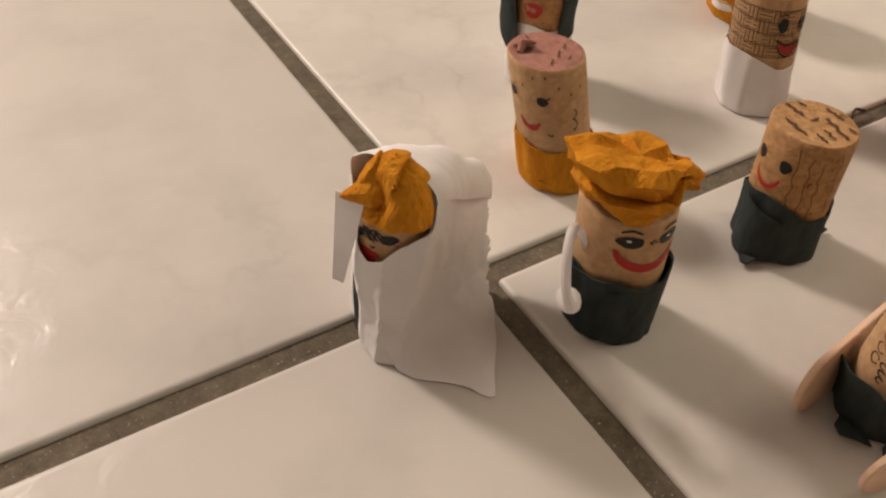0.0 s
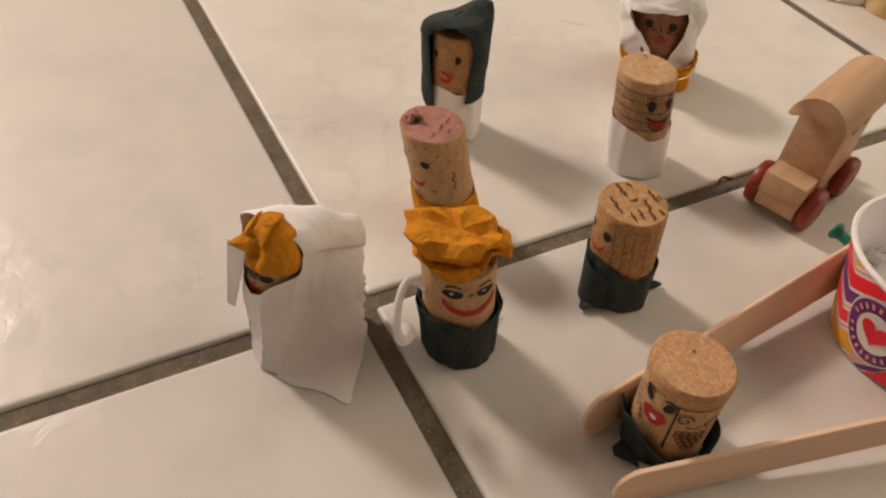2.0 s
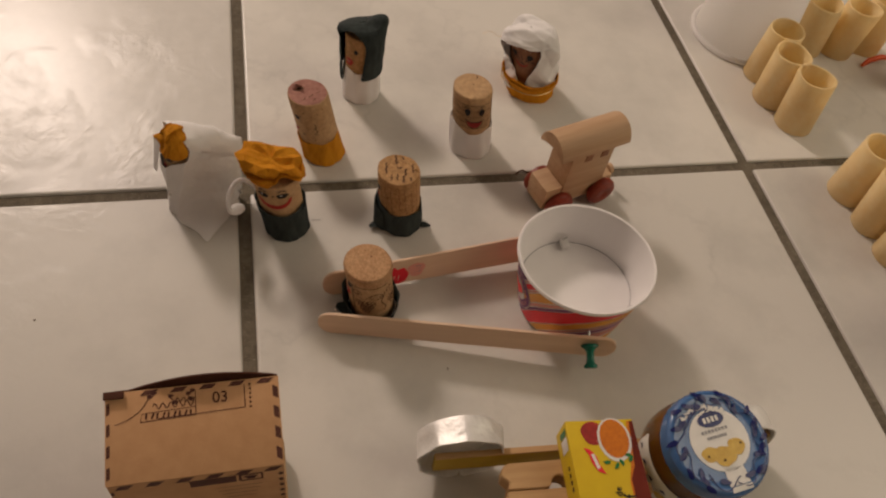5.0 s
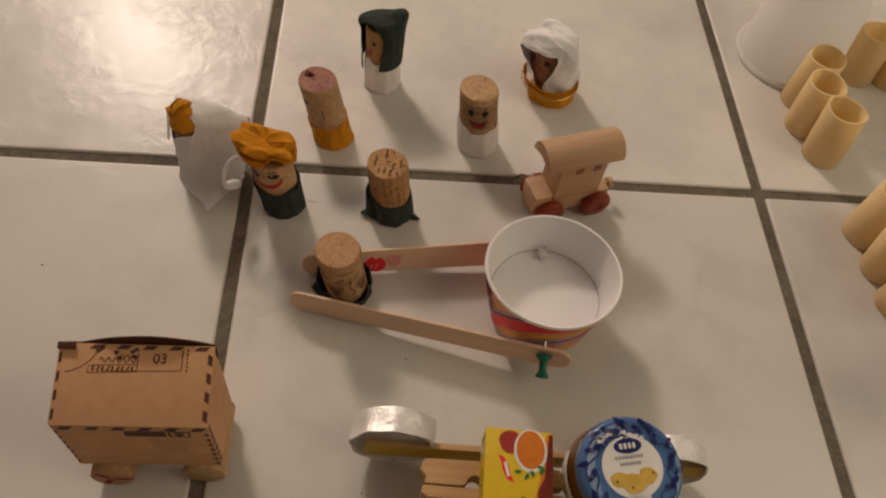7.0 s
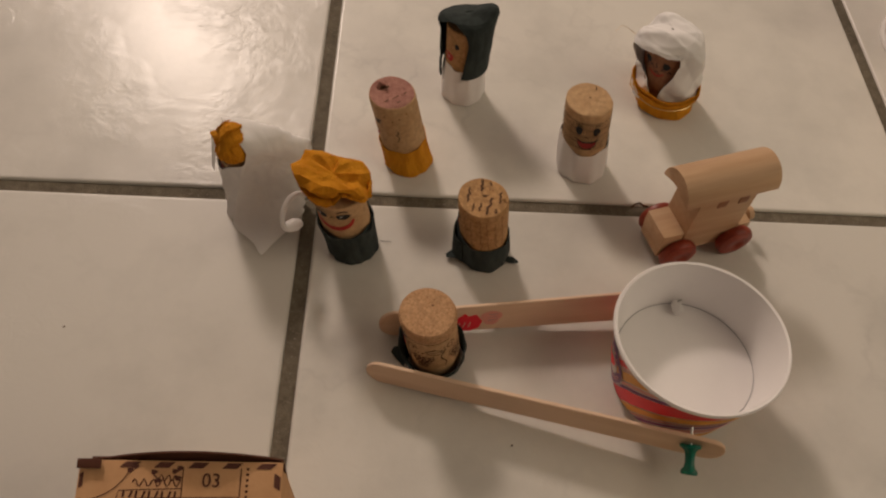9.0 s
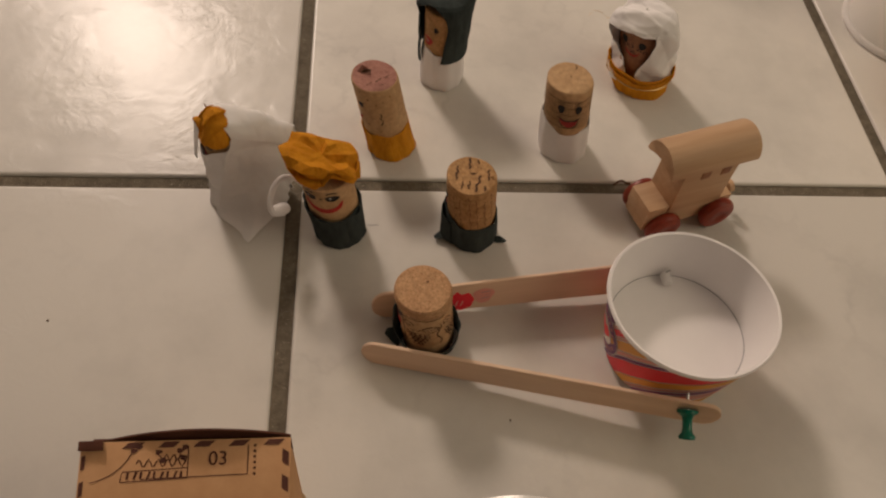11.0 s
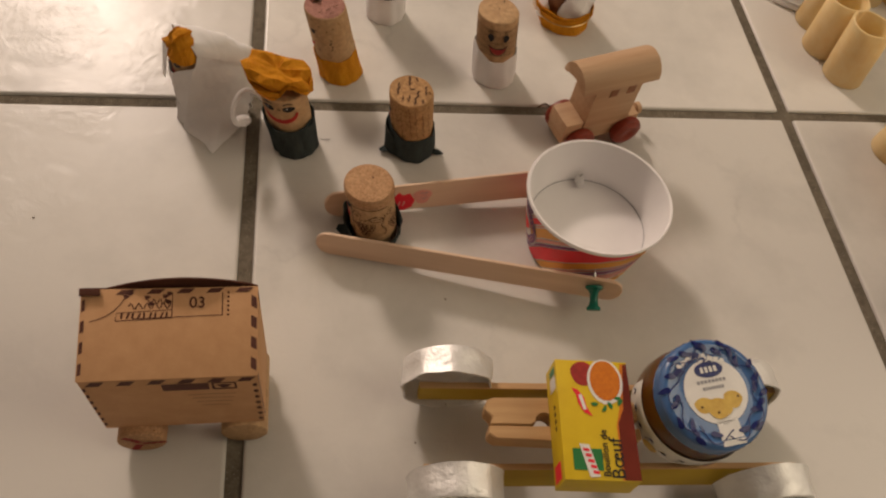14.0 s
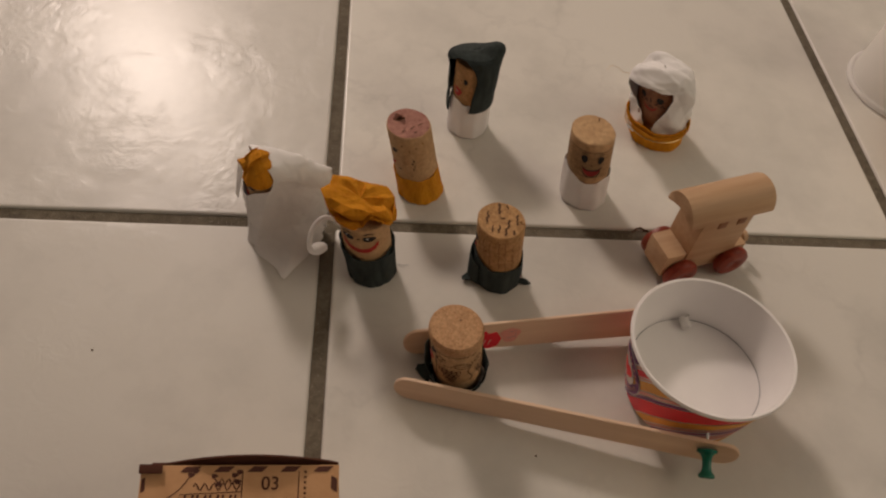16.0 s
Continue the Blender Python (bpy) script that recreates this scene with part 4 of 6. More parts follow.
def paper_plan(s, t):
    """The sheet's run round the doll (s from the torn edge in front, round the left, to the torn edge at the back) at the share t of its height."""
    low = [(-0.0020, -0.0065), (-0.0200, -0.0128), (-0.0368, -0.0172), (-0.0406, -0.0128), (-0.0408, -0.0060), (-0.0380, 0.0050), (-0.0270, 0.0078), (-0.0120, 0.0020), (-0.0010, -0.0035)]
    high = [(0.0012, 0.0015), (-0.0135, -0.0062), (-0.0272, -0.0146), (-0.0380, -0.0125), (-0.0412, -0.0050), (-0.0375, 0.0048), (-0.0272, 0.0052), (-0.0120, 0.0062), (0.0020, 0.0085)]
    k = s * (len(low) - 1)
    i = min(int(k), len(low) - 2)
    w = k - i
    w = w * w * (3 - 2 * w) * 0.5 + w * 0.5
    return [(low[i][c] * (1 - w) + low[i + 1][c] * w) * (1 - t) + (high[i][c] * (1 - w) + high[i + 1][c] * w) * t for c in (0, 1)]


TOPS = [(0.0, 0.0290), (0.10, 0.0385), (0.205, 0.0462), (0.222, 0.0456), (0.237, 0.0404), (0.30, 0.0378), (0.40, 0.0328), (0.44, 0.0312), (0.48, 0.0335), (0.54, 0.0410), (0.60, 0.0472), (0.66, 0.0470), (0.76, 0.0470), (0.88, 0.0400), (1.0, 0.0290)]


def sheet_top(s):
    """The sheet's upper edge: low where the face looks out, high over the hat, falling to the torn edges."""
    for (a, p), (b, q) in zip(TOPS, TOPS[1:]):
        if s <= b:
            w = (s - a) / (b - a)
            return p + (q - p) * w
    return TOPS[-1][1]


def sweep(s, t):
    """The foot of the sheet runs out over the floor to a point in front."""
    w = max(0, 1 - t / 0.30) ** 2.2
    k = max(0, min(1, (s + 0.015) / 0.105, (0.262 - s) / 0.172))
    return -0.0045 * w * k, -0.0262 * w * k


tmp = bmesh.new()
NS, NT = 192, 72
g = []
for j in range(NT + 1):
    row = []
    for i in range(NS + 1):
        s, t = i / NS, j / NT
        torn = 0.0012 * noise.noise((t * 26, 0.3 if s < 0.5 else 4.7, 0)) + 0.0008 * noise.noise((t * 70, 1.3, 0))
        x, y = paper_plan(s, t)
        dx, dy = sweep(s, t)
        x += torn * max(0, 1 - min(s, 1 - s) * 40) + dx
        row.append(tmp.verts.new((x, y + dy, 0.0004 + t * sheet_top(s))))
    g.append(row)
for j in range(NT):
    for i in range(NS):
        tmp.faces.new((g[j][i], g[j][i + 1], g[j + 1][i + 1], g[j + 1][i]))
# the folded top arches over the hat, its front edge laid over the sheet
ARCH, ends = 16, int(NS * 0.222)
lid = []
for i in range(ends + 1):
    w = i / ends
    p, q = g[NT][i].co.copy(), g[NT][NS - round(0.37 * NS * w)].co.copy()
    p += Vector((0, -0.0013, -0.0020)) * (1 - w ** 4)
    mid, half = (p + q) / 2, (p - q) / 2
    rise = 0.0072 + 0.0026 * w ** 2
    lid.append([tmp.verts.new(mid + half * math.copysign(abs(math.cos(math.pi * k / ARCH)) ** 0.85, math.cos(math.pi * k / ARCH))
                              + Vector((-0.0020 * w ** 3 * math.sin(math.pi * k / ARCH), -0.0012 * w ** 3 * math.sin(math.pi * k / ARCH), rise * math.sin(math.pi * k / ARCH) ** 0.8))) for k in range(ARCH + 1)])
for p, q in zip(lid, lid[1:]):
    for k in range(ARCH):
        tmp.faces.new((p[k], q[k], q[k + 1], p[k + 1]))
bmesh.ops.remove_doubles(tmp, verts=tmp.verts, dist=0.0001)
pleat(tmp, 0.0006, 0.024, 41, 4)
crumple(tmp, 0.0007, 70, 3.3)
crumple(tmp, 0.0002, 210, 1.3)
for j in range(4):
    for v in g[j]:
        if v.is_valid:
            v.co.z = 0.0003 + 0.0004 * j
for v in tmp.verts:
    v.co.z = max(v.co.z, 0.0003)
loose = [v for v in tmp.verts if not v.link_faces]
bmesh.ops.delete(tmp, geom=loose, context="VERTS")
# a loose strip hanging behind
strip = bmesh.new()
rows = [[strip.verts.new((-0.0396 - 0.0010 * j - 0.0016 * i * (1 - 0.1 * j), -0.0064 + 0.0004 * j + 0.0038 * i * (1 - 0.13 * j), 0.0470 - 0.0048 * j)) for i in range(3)] for j in range(6)]
for j in range(5):
    for i in range(2):
        strip.faces.new((rows[j][i], rows[j][i + 1], rows[j + 1][i + 1], rows[j + 1][i]))
thicken(strip, 0.00025)
thicken(tmp, 0.00025)
merge(tmp, strip, 0)
merge(bm, tmp, 5)
doll("wrapped_doll", bm, [PALE_CORK, ORANGE, BLACK, RED, GREEN, WHITE], "cork doll with orange hat wrapped in torn white paper", (0, 0), (0, 0), 1.0)


# ---- sledge: a paper tub held between two flat sticks by drawing pins ----
def flat_stick(name, tip, end, z0, z1, parent, label="", lean=(0, 0)):
    """A flat stick with rounded ends, standing on its long edge, its top leaning back by lean degrees at either end."""
    a, b = Vector((*tip, z0)), Vector((*end, z1))
    length = (b - a).length
    bm = bmesh.new()
    thick, r, pts = 0.0018, 0.0086, []
    for k in range(13):
        t = radians(90 + 180 * k / 12)
        pts.append((r * 0.8 + r * 0.8 * math.cos(t), r * math.sin(t)))
    for k in range(13):
        t = radians(-90 + 180 * k / 12)
        pts.append((length - r * 0.8 + r * 0.8 * math.cos(t), r * math.sin(t)))
    front = bm.faces.new([bm.verts.new((x, -thick / 2, z)) for x, z in pts])
    back = bmesh.ops.extrude_face_region(bm, geom=[front])["geom"]
    bmesh.ops.translate(bm, vec=(0, thick, 0), verts=[g for g in back if isinstance(g, bmesh.types.BMVert)])
    rim = [e for e in bm.edges if e.calc_face_angle(0) > 1.0]
    bmesh.ops.bevel(bm, geom=rim, offset=0.0003, segments=2, affect="EDGES")
    for k in range(1, 12):
        bmesh.ops.bisect_plane(bm, geom=bm.verts[:] + bm.edges[:] + bm.faces[:], plane_co=(length * k / 12, 0, 0), plane_no=(1, 0, 0))
    for v in bm.verts:
        t = -radians(lean[0] + (lean[1] - lean[0]) * v.co.x / length)
        v.co.y, v.co.z = v.co.y * math.cos(t) - v.co.z * math.sin(t), v.co.y * math.sin(t) + v.co.z * math.cos(t)
    d = (b - a).normalized()
    side = Vector((-d.y, d.x, 0)).normalized()
    up = d.cross(side)
    m = Matrix((d, side, up)).transposed().to_4x4()
    m.translation = a
    return part(name, bm, STICK, parent, label, m=m)


def drawing_pin(parent, at, way, material=GREEN_PLASTIC):
    """A push pin: flange against the stick, waisted grip, smaller cap, steel needle."""
    d = Vector(way).normalized()
    m = d.to_track_quat("Z", "Y").to_matrix().to_4x4()
    m.translation = at
    bm = bmesh.new()
    prof = [(0.0036, 0.0), (0.0041, 0.0004), (0.0040, 0.0012), (0.0026, 0.0020), (0.0019, 0.0034), (0.0018, 0.0062), (0.0022, 0.0080), (0.0031, 0.0088), (0.0033, 0.0094), (0.0030, 0.0102), (0.0010, 0.0104)]
    revolve(bm, [(1.08 * r, 1.2 * z) for r, z in prof], 24)
    grip = part("drawing_pin", bm, material, parent, "green plastic push pin", m=m)
    bm = bmesh.new()
    revolve(bm, [(0.0006, -0.0070), (0.0006, 0.0002)], 8)
    part("needle", bm, STEEL, grip)
    return grip


sledge = thing("toy_sledge", "toy sledge of two flat sticks pinned to a striped paper tub", "toy sledge", Matrix.Translation((0, 0, 0)))
TIP_F, END_F = (0.0350, -0.1002), (0.1855, -0.1360)
TIP_B, END_B = (0.0393, -0.0780), (0.1905, -0.0612)
flat_stick("runner", TIP_F, END_F, 0.0088, 0.0160, sledge, label="pale wooden flat stick")
flat_stick("runner", TIP_B, END_B, 0.0088, 0.0130, sledge, label="pale wooden flat stick with a red print", lean=(6, 20))
CUP = Vector((0.1750, -0.0962, 0.0))
bm = bmesh.new()
R0, R1, CH = 0.0284, 0.0360, 0.0408
side = lambda z: R0 + (R1 - R0) * z / CH
revolve(bm, [(R0 - 0.0008, 0.0006), (R0, 0.0004), (side(0.01), 0.010), (side(0.02), 0.020), (side(0.03), 0.030), (side(CH - 0.0018), CH - 0.0018), (R1 + 0.0009, CH - 0.0014), (R1 + 0.0012, CH - 0.0003),
             (R1 + 0.0006, CH + 0.0006), (R1 - 0.0005, CH + 0.0003), (side(0.036) - 0.0007, 0.036), (side(0.024) - 0.0007, 0.024), (side(0.0170) - 0.0007, 0.0170), (0.0309, 0.0160)], 96, caps=(False, False))
bmesh.ops.holes_fill(bm, edges=[e for e in bm.edges if e.is_boundary and e.verts[0].co.z > 0.0155])
tub = part("paper_tub", bm, TUB_PAPER, sledge, "white paper ice cream tub", sharp=35, m=pose(CUP.x, CUP.y, 0.0006, -2.2, 0, 0))
# thin grey ring draws the shade in the crease where floor meets wall
bm = bmesh.new()
tube(bm, [(0.0305 * math.cos(radians(a)), 0.0305 * math.sin(radians(a)), 0.0161) for a in range(0, 361, 6)], 0.00014, 5, ends=False)
part("base_crease_shade", bm, GREY_INK_SHADE, tub, "grey line for the shade in the bottom crease")


def on_tub(u, v, lift=0.00025):
    """u: degrees round the tub, v: height."""
    r = side(v) + lift
    return Vector((r * math.cos(radians(u)), r * math.sin(radians(u)), v))


# printed wrap: bands that climb from the left side towards the front
BANDS = [(-0.0350, -0.0270, 1), (-0.0250, -0.0180, 3), (-0.0168, -0.0134, 4), (-0.0120, -0.0100, 3), (-0.0088, -0.0020, 1), (-0.0010, 0.0120, 0), (0.0128, 0.0152, 2), (0.0164, 0.0194, 3), (0.0206, 0.0292, 1), (0.0304, 0.0316, 3),
         (0.0328, 0.0382, 0), (0.0394, 0.0404, 3), (0.0420, 0.0476, 2), (0.0490, 0.0552, 0), (0.0564, 0.0574, 3), (0.0586, 0.0660, 1), (0.0672, 0.0760, 0)]
RISE = [(-210, -0.0230), (-190, -0.0165), (-170, -0.0086), (-150, 0.0071), (-130, 0.0190), (-110, 0.0285), (-90, 0.0340), (-50, 0.0380), (150, -0.0230)]


def climb(u):
    """How far the bands have climbed at u degrees round the tub."""
    for (a, p), (b, q) in zip(RISE, RISE[1:]):
        if u <= b:
            return p + (q - p) * (u - a) / (b - a)
    return RISE[-1][1]


bm = bmesh.new()
for v0, v1, mi in BANDS:
    for k in range(180):
        a, b = -210 + 2 * k, -210 + 2 * (k + 1)
        q = []
        for u, v in ((a, v0), (b, v0), (b, v1), (a, v1)):
            q.append((u, min(0.0386, max(0.0008, v + climb(u)))))
        if q[3][1] - q[0][1] < 0.0003 and q[2][1] - q[1][1] < 0.0003:
            continue
        fc = bm.faces.new([bm.verts.new(on_tub(*p)) for p in q])
        fc.material_index = mi
part("striped_print", bm, [CUP_RED, CUP_ORANGE, CUP_PURPLE, CUP_PINK, CUP_LILAC], tub, "red, orange and purple printed bands")
bm = bmesh.new()
badge = lambda lift: (lambda u, v: on_tub(-180 + math.degrees(u / 0.032), 0.0200 + v, lift))
blob(bm, (0, 0), 0.0125, 0.0146, badge(0.0005), 1, 32)
blob(bm, (0, 0), 0.0117, 0.0137, badge(0.0007), 0, 32)
blob(bm, (0, 0), 0.0072, 0.0086, badge(0.0009), 1, 32)
heart = []
for k in range(26):
    t = math.tau * k / 26
    heart.append((0.00034 * 16 * math.sin(t) ** 3, 0.00037 * (13 * math.cos(t) - 5 * math.cos(2 * t) - 2 * math.cos(3 * t) - math.cos(4 * t)) + 0.0004))
fill(bm, heart, badge(0.0011), 2)
for k in range(22):
    if k in (0, 11):
        continue
    t = math.tau * k / 22
    c, s = math.cos(t), math.sin(t)
    stroke(bm, [(0.0085 * c, 0.0100 * s), (0.0104 * c, 0.0122 * s)], 0.0011, badge(0.0009), 3)
part("round_badge", bm, [CUP_PURPLE, LID_WHITE, CUP_RED, CUP_PINK], tub, "purple round badge with a red heart")
drawing_pin(sledge, (0.1710, -0.1337, 0.0185), (-0.10, -0.92, -0.40))
drawing_pin(sledge, (0.1745, -0.0628, 0.0165), (-0.08, 0.97, 0.10))
bm = bmesh.new()
revolve(bm, [(0.0021, 0.0), (0.0023, 0.0006), (0.0023, 0.0050), (0.0018, 0.0060)], 20)
peg_m = Vector((0, -1, 0.10)).to_track_quat("Z", "Y").to_matrix().to_4x4()
peg_m.translation = (0.1755, -0.0662, 0.0185)
peg = part("pin_stop", bm, PLASTIC, sledge, "small white stop on the pin inside the tub", m=peg_m)
bm = bmesh.new()
tube(bm, [(0, 0.002, 0.0010), (0, 0.0035, 0.0015), (0.0008, 0.0048, 0.0020)], 0.0004, 6)
part("pin_point", bm, STEEL, peg)
# red print on the inner face of the far stick
far = (Vector((*END_B, 0)) - Vector((*TIP_B, 0))).normalized()
nrm = Vector((far.y, -far.x, 0))
bm = bmesh.new()
o = Vector((*TIP_B, 0.0094)) + nrm * 0.00120 + far * 0.040
rise = Vector((0, 0, 0.985)) - 0.17 * nrm
mp = on_plane(o, far + Vector((0, 0, 0.03)), rise)
fill(bm, [(-0.009, -0.0062), (0.002, -0.0078), (0.006, -0.0058), (0.0075, -0.001), (0.0045, 0.0040), (0.001, 0.0030), (-0.001, 0.0052), (-0.005, 0.0010), (-0.009, -0.002)], mp, 0)
blob(bm, (0.0115, 0.001), 0.0048, 0.0050, mp, 1, uneven=0.1)
for k in range(3):
    stroke(bm, [(0.010, -0.001 + 0.002 * k), (0.0145, -0.0005 + 0.002 * k)], 0.0005, mp, 2)
    stroke(bm, [(-0.004 + 0.0025 * k, -0.0045), (-0.003 + 0.0025 * k, -0.001)], 0.0006, on_plane(o + nrm * 0.0002, far + Vector((0, 0, 0.03)), rise), 1)
part("stick_print", bm, [CUP_RED, CUP_PINK, GREY_INK_SHADE], sledge, "smudged red print on the stick")

# ---- wooden toy engine ----
train = thing("toy_engine", "small beech toy engine with curved roof and dark red wheels", "toy train", pose(0.1966, -0.0168, 0, 0, 0, 18.0))
bm = bmesh.new()
block(bm, (0.0500, 0.0168, 0.0115), (-0.0015, 0, 0.0118), bevel=0.0006)
part("chassis", bm, BEECH, train)
bm = bmesh.new()
block(bm, (0.0115, 0.0175, 0.0100), (-0.0212, 0, 0.0175), bevel=0.0008)
part("bonnet", bm, BEECH, train)
bm = bmesh.new()
block(bm, (0.0300, 0.0190, 0.0358), (-0.0005, 0, 0.0339), bevel=0.0007)
cabin = part("cabin", bm, BEECH, train)
for sx in (-0.0035, 0.0078):
    for sy in (-1, 1):
        bm = bmesh.new()
        # flat dark plate: the recess's shade is put into its colour
        block(bm, (0.0050, 0.0006, 0.0056), (sx, sy * 0.00955, 0.0435), bevel=0.0002)
        part("window", bm, DARK_FACE, cabin, "small dark square plate painting the shade of a window recess")
bm = bmesh.new()
n = 22
sec = [(0.0114 * math.cos(math.pi * k / n), 0.0482 + 0.0112 * math.sin(math.pi * k / n)) for k in range(n + 1)]
sec += [(-0.0099 + 0.0198 * k / 6, 0.0482 + 0.0030 * math.sin(math.pi * k / 6)) for k in range(7)]
for a, b in ((-0.0255, 0.0232),):
    rings = [[bm.verts.new((x, y, z)) for y, z in sec] for x in (a, a + 0.0004, b - 0.0004, b)]
    for ring, s in ((rings[0], 0.97), (rings[3], 0.97)):
        for v in ring:
            v.co.y *= s
    for p, q in zip(rings, rings[1:]):
        for k in range(len(sec)):
            bm.faces.new((p[k], p[(k + 1) % len(sec)], q[(k + 1) % len(sec)], q[k]))
    bm.faces.new(rings[0])
    bm.faces.new(rings[-1])
part("roof", bm, BEECH, train, "rounded wooden roof with front overhang", sharp=50)
for sx in (-0.0168, 0.0150):
    bm = bmesh.new()
    tube(bm, [(sx, -0.0125, 0.0095), (sx, 0.0125, 0.0095)], 0.0014, 10)
    part("axle", bm, BEECH, train)
    for sy in (-1, 1):
        bm = bmesh.new()
        revolve(bm, [(0.0022, -0.0030), (0.0070, -0.0030), (0.0088, -0.0023), (0.0095, -0.0008), (0.0095, 0.0008), (0.0088, 0.0023), (0.0068, 0.0031), (0.0030, 0.0034), (0.0022, 0.0028)], 40)
        part("wheel", bm, RED_WOOD, train, "dark red wooden wheel", m=pose(sx, sy * 0.0116, 0.0095, 90, 0, 0))
bm = bmesh.new()
tube(bm, [(0.0230, 0, 0.0120), (0.0270, 0, 0.0120), (0.0278, 0, 0.0120), (0.0305, 0, 0.0120), (0.0310, 0, 0.0120)], [0.0016, 0.0016, 0.0036, 0.0036, 0.0022], 16)
part("coupling", bm, BEECH, train)

# ---- cardboard wagon on corks ----
wagon = thing("cardboard_wagon", "kraft cardboard box wagon with airmail edging on cork rollers", "toy wagon", pose(-0.0178, -0.1812, 0, 0, 0, 0.6))
BW, BD, BZ0, BZ1 = 0.0632, 0.0325, 0.0190, 0.0655
T = 0.0007
bm = bmesh.new()
block(bm, (BW, BD, T), (0, 0, BZ0 + T / 2))
part("bottom_panel", bm, KRAFT, wagon)
panels = []
for y in (-BD / 2 + T / 2, BD / 2 - T / 2):
    bm = bmesh.new()
    block(bm, (BW, T, BZ1 - BZ0 - T), (0, y, (BZ0 + BZ1 + T) / 2), bevel=0.0002)
    panels.append(part("front_panel" if y < 0 else "back_panel", bm, KRAFT, wagon))
for x in (-BW / 2 + T / 2, BW / 2 - T / 2):
    bm = bmesh.new()
    block(bm, (T, BD - 2 * T, BZ1 - BZ0 - T), (x, 0, (BZ0 + BZ1 + T) / 2), bevel=0.0002)
    panels.append(part("side_panel", bm, KRAFT, wagon))
# lid hinged on the front edge and standing a little open at the back
rise = 0.0098
lid_m = pose(0, -BD / 2, BZ1 + 0.0002, math.degrees(math.atan2(rise, BD)), 0, 0)
LD = math.hypot(rise, BD)
bm = bmesh.new()
block(bm, (BW + 0.0006, LD, T), (0, LD / 2, T / 2), bevel=0.0002)
for x in (-1, 1):
    v = [bm.verts.new((x * BW / 2, y, z)) for y, z in ((0.001, 0), (LD - 0.002, 0), (LD - 0.004, -0.0090), (0.004, -0.0010))]
    bm.faces.new(v)
lid = part("lid", bm, KRAFT, wagon, m=lid_m)
# arched tuck flap seen above the far edge
bm = bmesh.new()
rows = []
for k in range(25):
    u = k / 24
    top = BZ1 + rise - 0.0012 + 0.0066 * math.sin(math.pi * min(1, max(0, (u - 0.10) / 0.90))) ** 0.8
    rows.append([bm.verts.new(((u - 0.5) * BW * 0.96 + 0.0012, BD / 2 + 0.0002 + 0.0014 * s, BZ1 - 0.006 + (top - BZ1 + 0.006) * s)) for s in (0, 0.35, 0.7, 1)])
for p, q in zip(rows, rows[1:]):
    for k in range(3):
        bm.faces.new((p[k], q[k], q[k + 1], p[k + 1]))
thicken(bm, 0.0006)
part("tuck_flap", bm, MAROON_CARD, wagon, "curved dark brown tuck flap standing up at the back")
# a folded corner of the lid stands up
bm = bmesh.new()
block(bm, (0.0074, 0.0030, 0.0011), (-BW / 2 + 0.0030, LD - 0.0012, T + 0.0010), bevel=0.0004)
part("corner_tab", bm, MAROON_CARD, lid, "dark folded corner tab")
# prints: one mesh on the lid, one on the front, one on the side
bm = bmesh.new()
mp = on_plane((0, 0, T + 0.00016), (1, 0, 0), (0, 1, 0))
inner = on_plane((-0.0024, 0, T + 0.00016), (1, 0, 0), (0, 1, 0))
H = BW / 2
for k in range(6):
    u = -H + 0.0004 + k * 0.0107
    if 0 < k:
        fill(bm, [(u + 0.001, LD - 0.0022), (u + 0.0058, LD - 0.0022), (u + 0.0078, LD - 0.0004), (u + 0.003, LD - 0.0004)], mp)
for k in range(4):
    v = 0.0030 + k * 0.0078
    fill(bm, [(H - 0.0022, v), (H - 0.0002, v - 0.0012), (H - 0.0002, v + 0.0030), (H - 0.0022, v + 0.0042)], mp)
    fill(bm, [(-H + 0.0002, v - 0.001), (-H + 0.0014, v - 0.0004), (-H + 0.0014, v + 0.0038), (-H + 0.0002, v + 0.0032)], mp)
stroke(bm, [(-0.0110, LD - 0.0115), (0.0212, LD - 0.0108)], 0.0003, inner)
stroke(bm, [(0.0212, LD - 0.0108), (0.0212, LD - 0.0020)], 0.0003, inner)
stroke(bm, [(0.0030, LD - 0.0112), (0.0030, LD - 0.0020)], 0.0003, inner)
stroke(bm, [(-0.0170, LD - 0.0122), (0.0030, LD - 0.0114), (0.0030, LD - 0.0084), (-0.0165, LD - 0.0092), (-0.0170, LD - 0.0122)], 0.0003, inner)
for k in range(9):
    stroke(bm, [(-0.0150 + k * 0.0020, LD - 0.0114), (-0.0148 + k * 0.0020 + 0.0006 * (k % 2), LD - 0.0093)], 0.0007, inner)
stroke(bm, [(-0.0125 + 0.0006 * i, LD - 0.0068 + 0.0012 * math.sin(i * 1.3)) for i in range(26)], 0.0004, inner)
stroke(bm, [(-0.0060 + 0.0006 * i, LD - 0.0052 + 0.0010 * math.sin(i * 1.7 + 1)) for i in range(15)], 0.0004, inner)
for u, v in ((-0.0135, 0.0030), (-0.0120, 0.0018), (-0.0060, 0.0035), (-0.0045, 0.0060), (0.0005, 0.0032), (0.0015, 0.0052), (0.0020, 0.0022)):
    blob(bm, (u, LD - v), 0.0011, 0.0008, inner, n=8, uneven=0.2, seed=u * 900)
stroke(bm, arc((-H + 0.0020, LD + 0.0010), 0.0165, 0.0135, 283, 340, 16), 0.0003, inner)
for k in range(6):
    blob(bm, (0.0233, LD - 0.0022 - 0.0017 * k), 0.00045, 0.00045, inner, n=8)
part("lid_print", bm, BROWN, lid, "brown airmail edging and stamp printed on the lid")
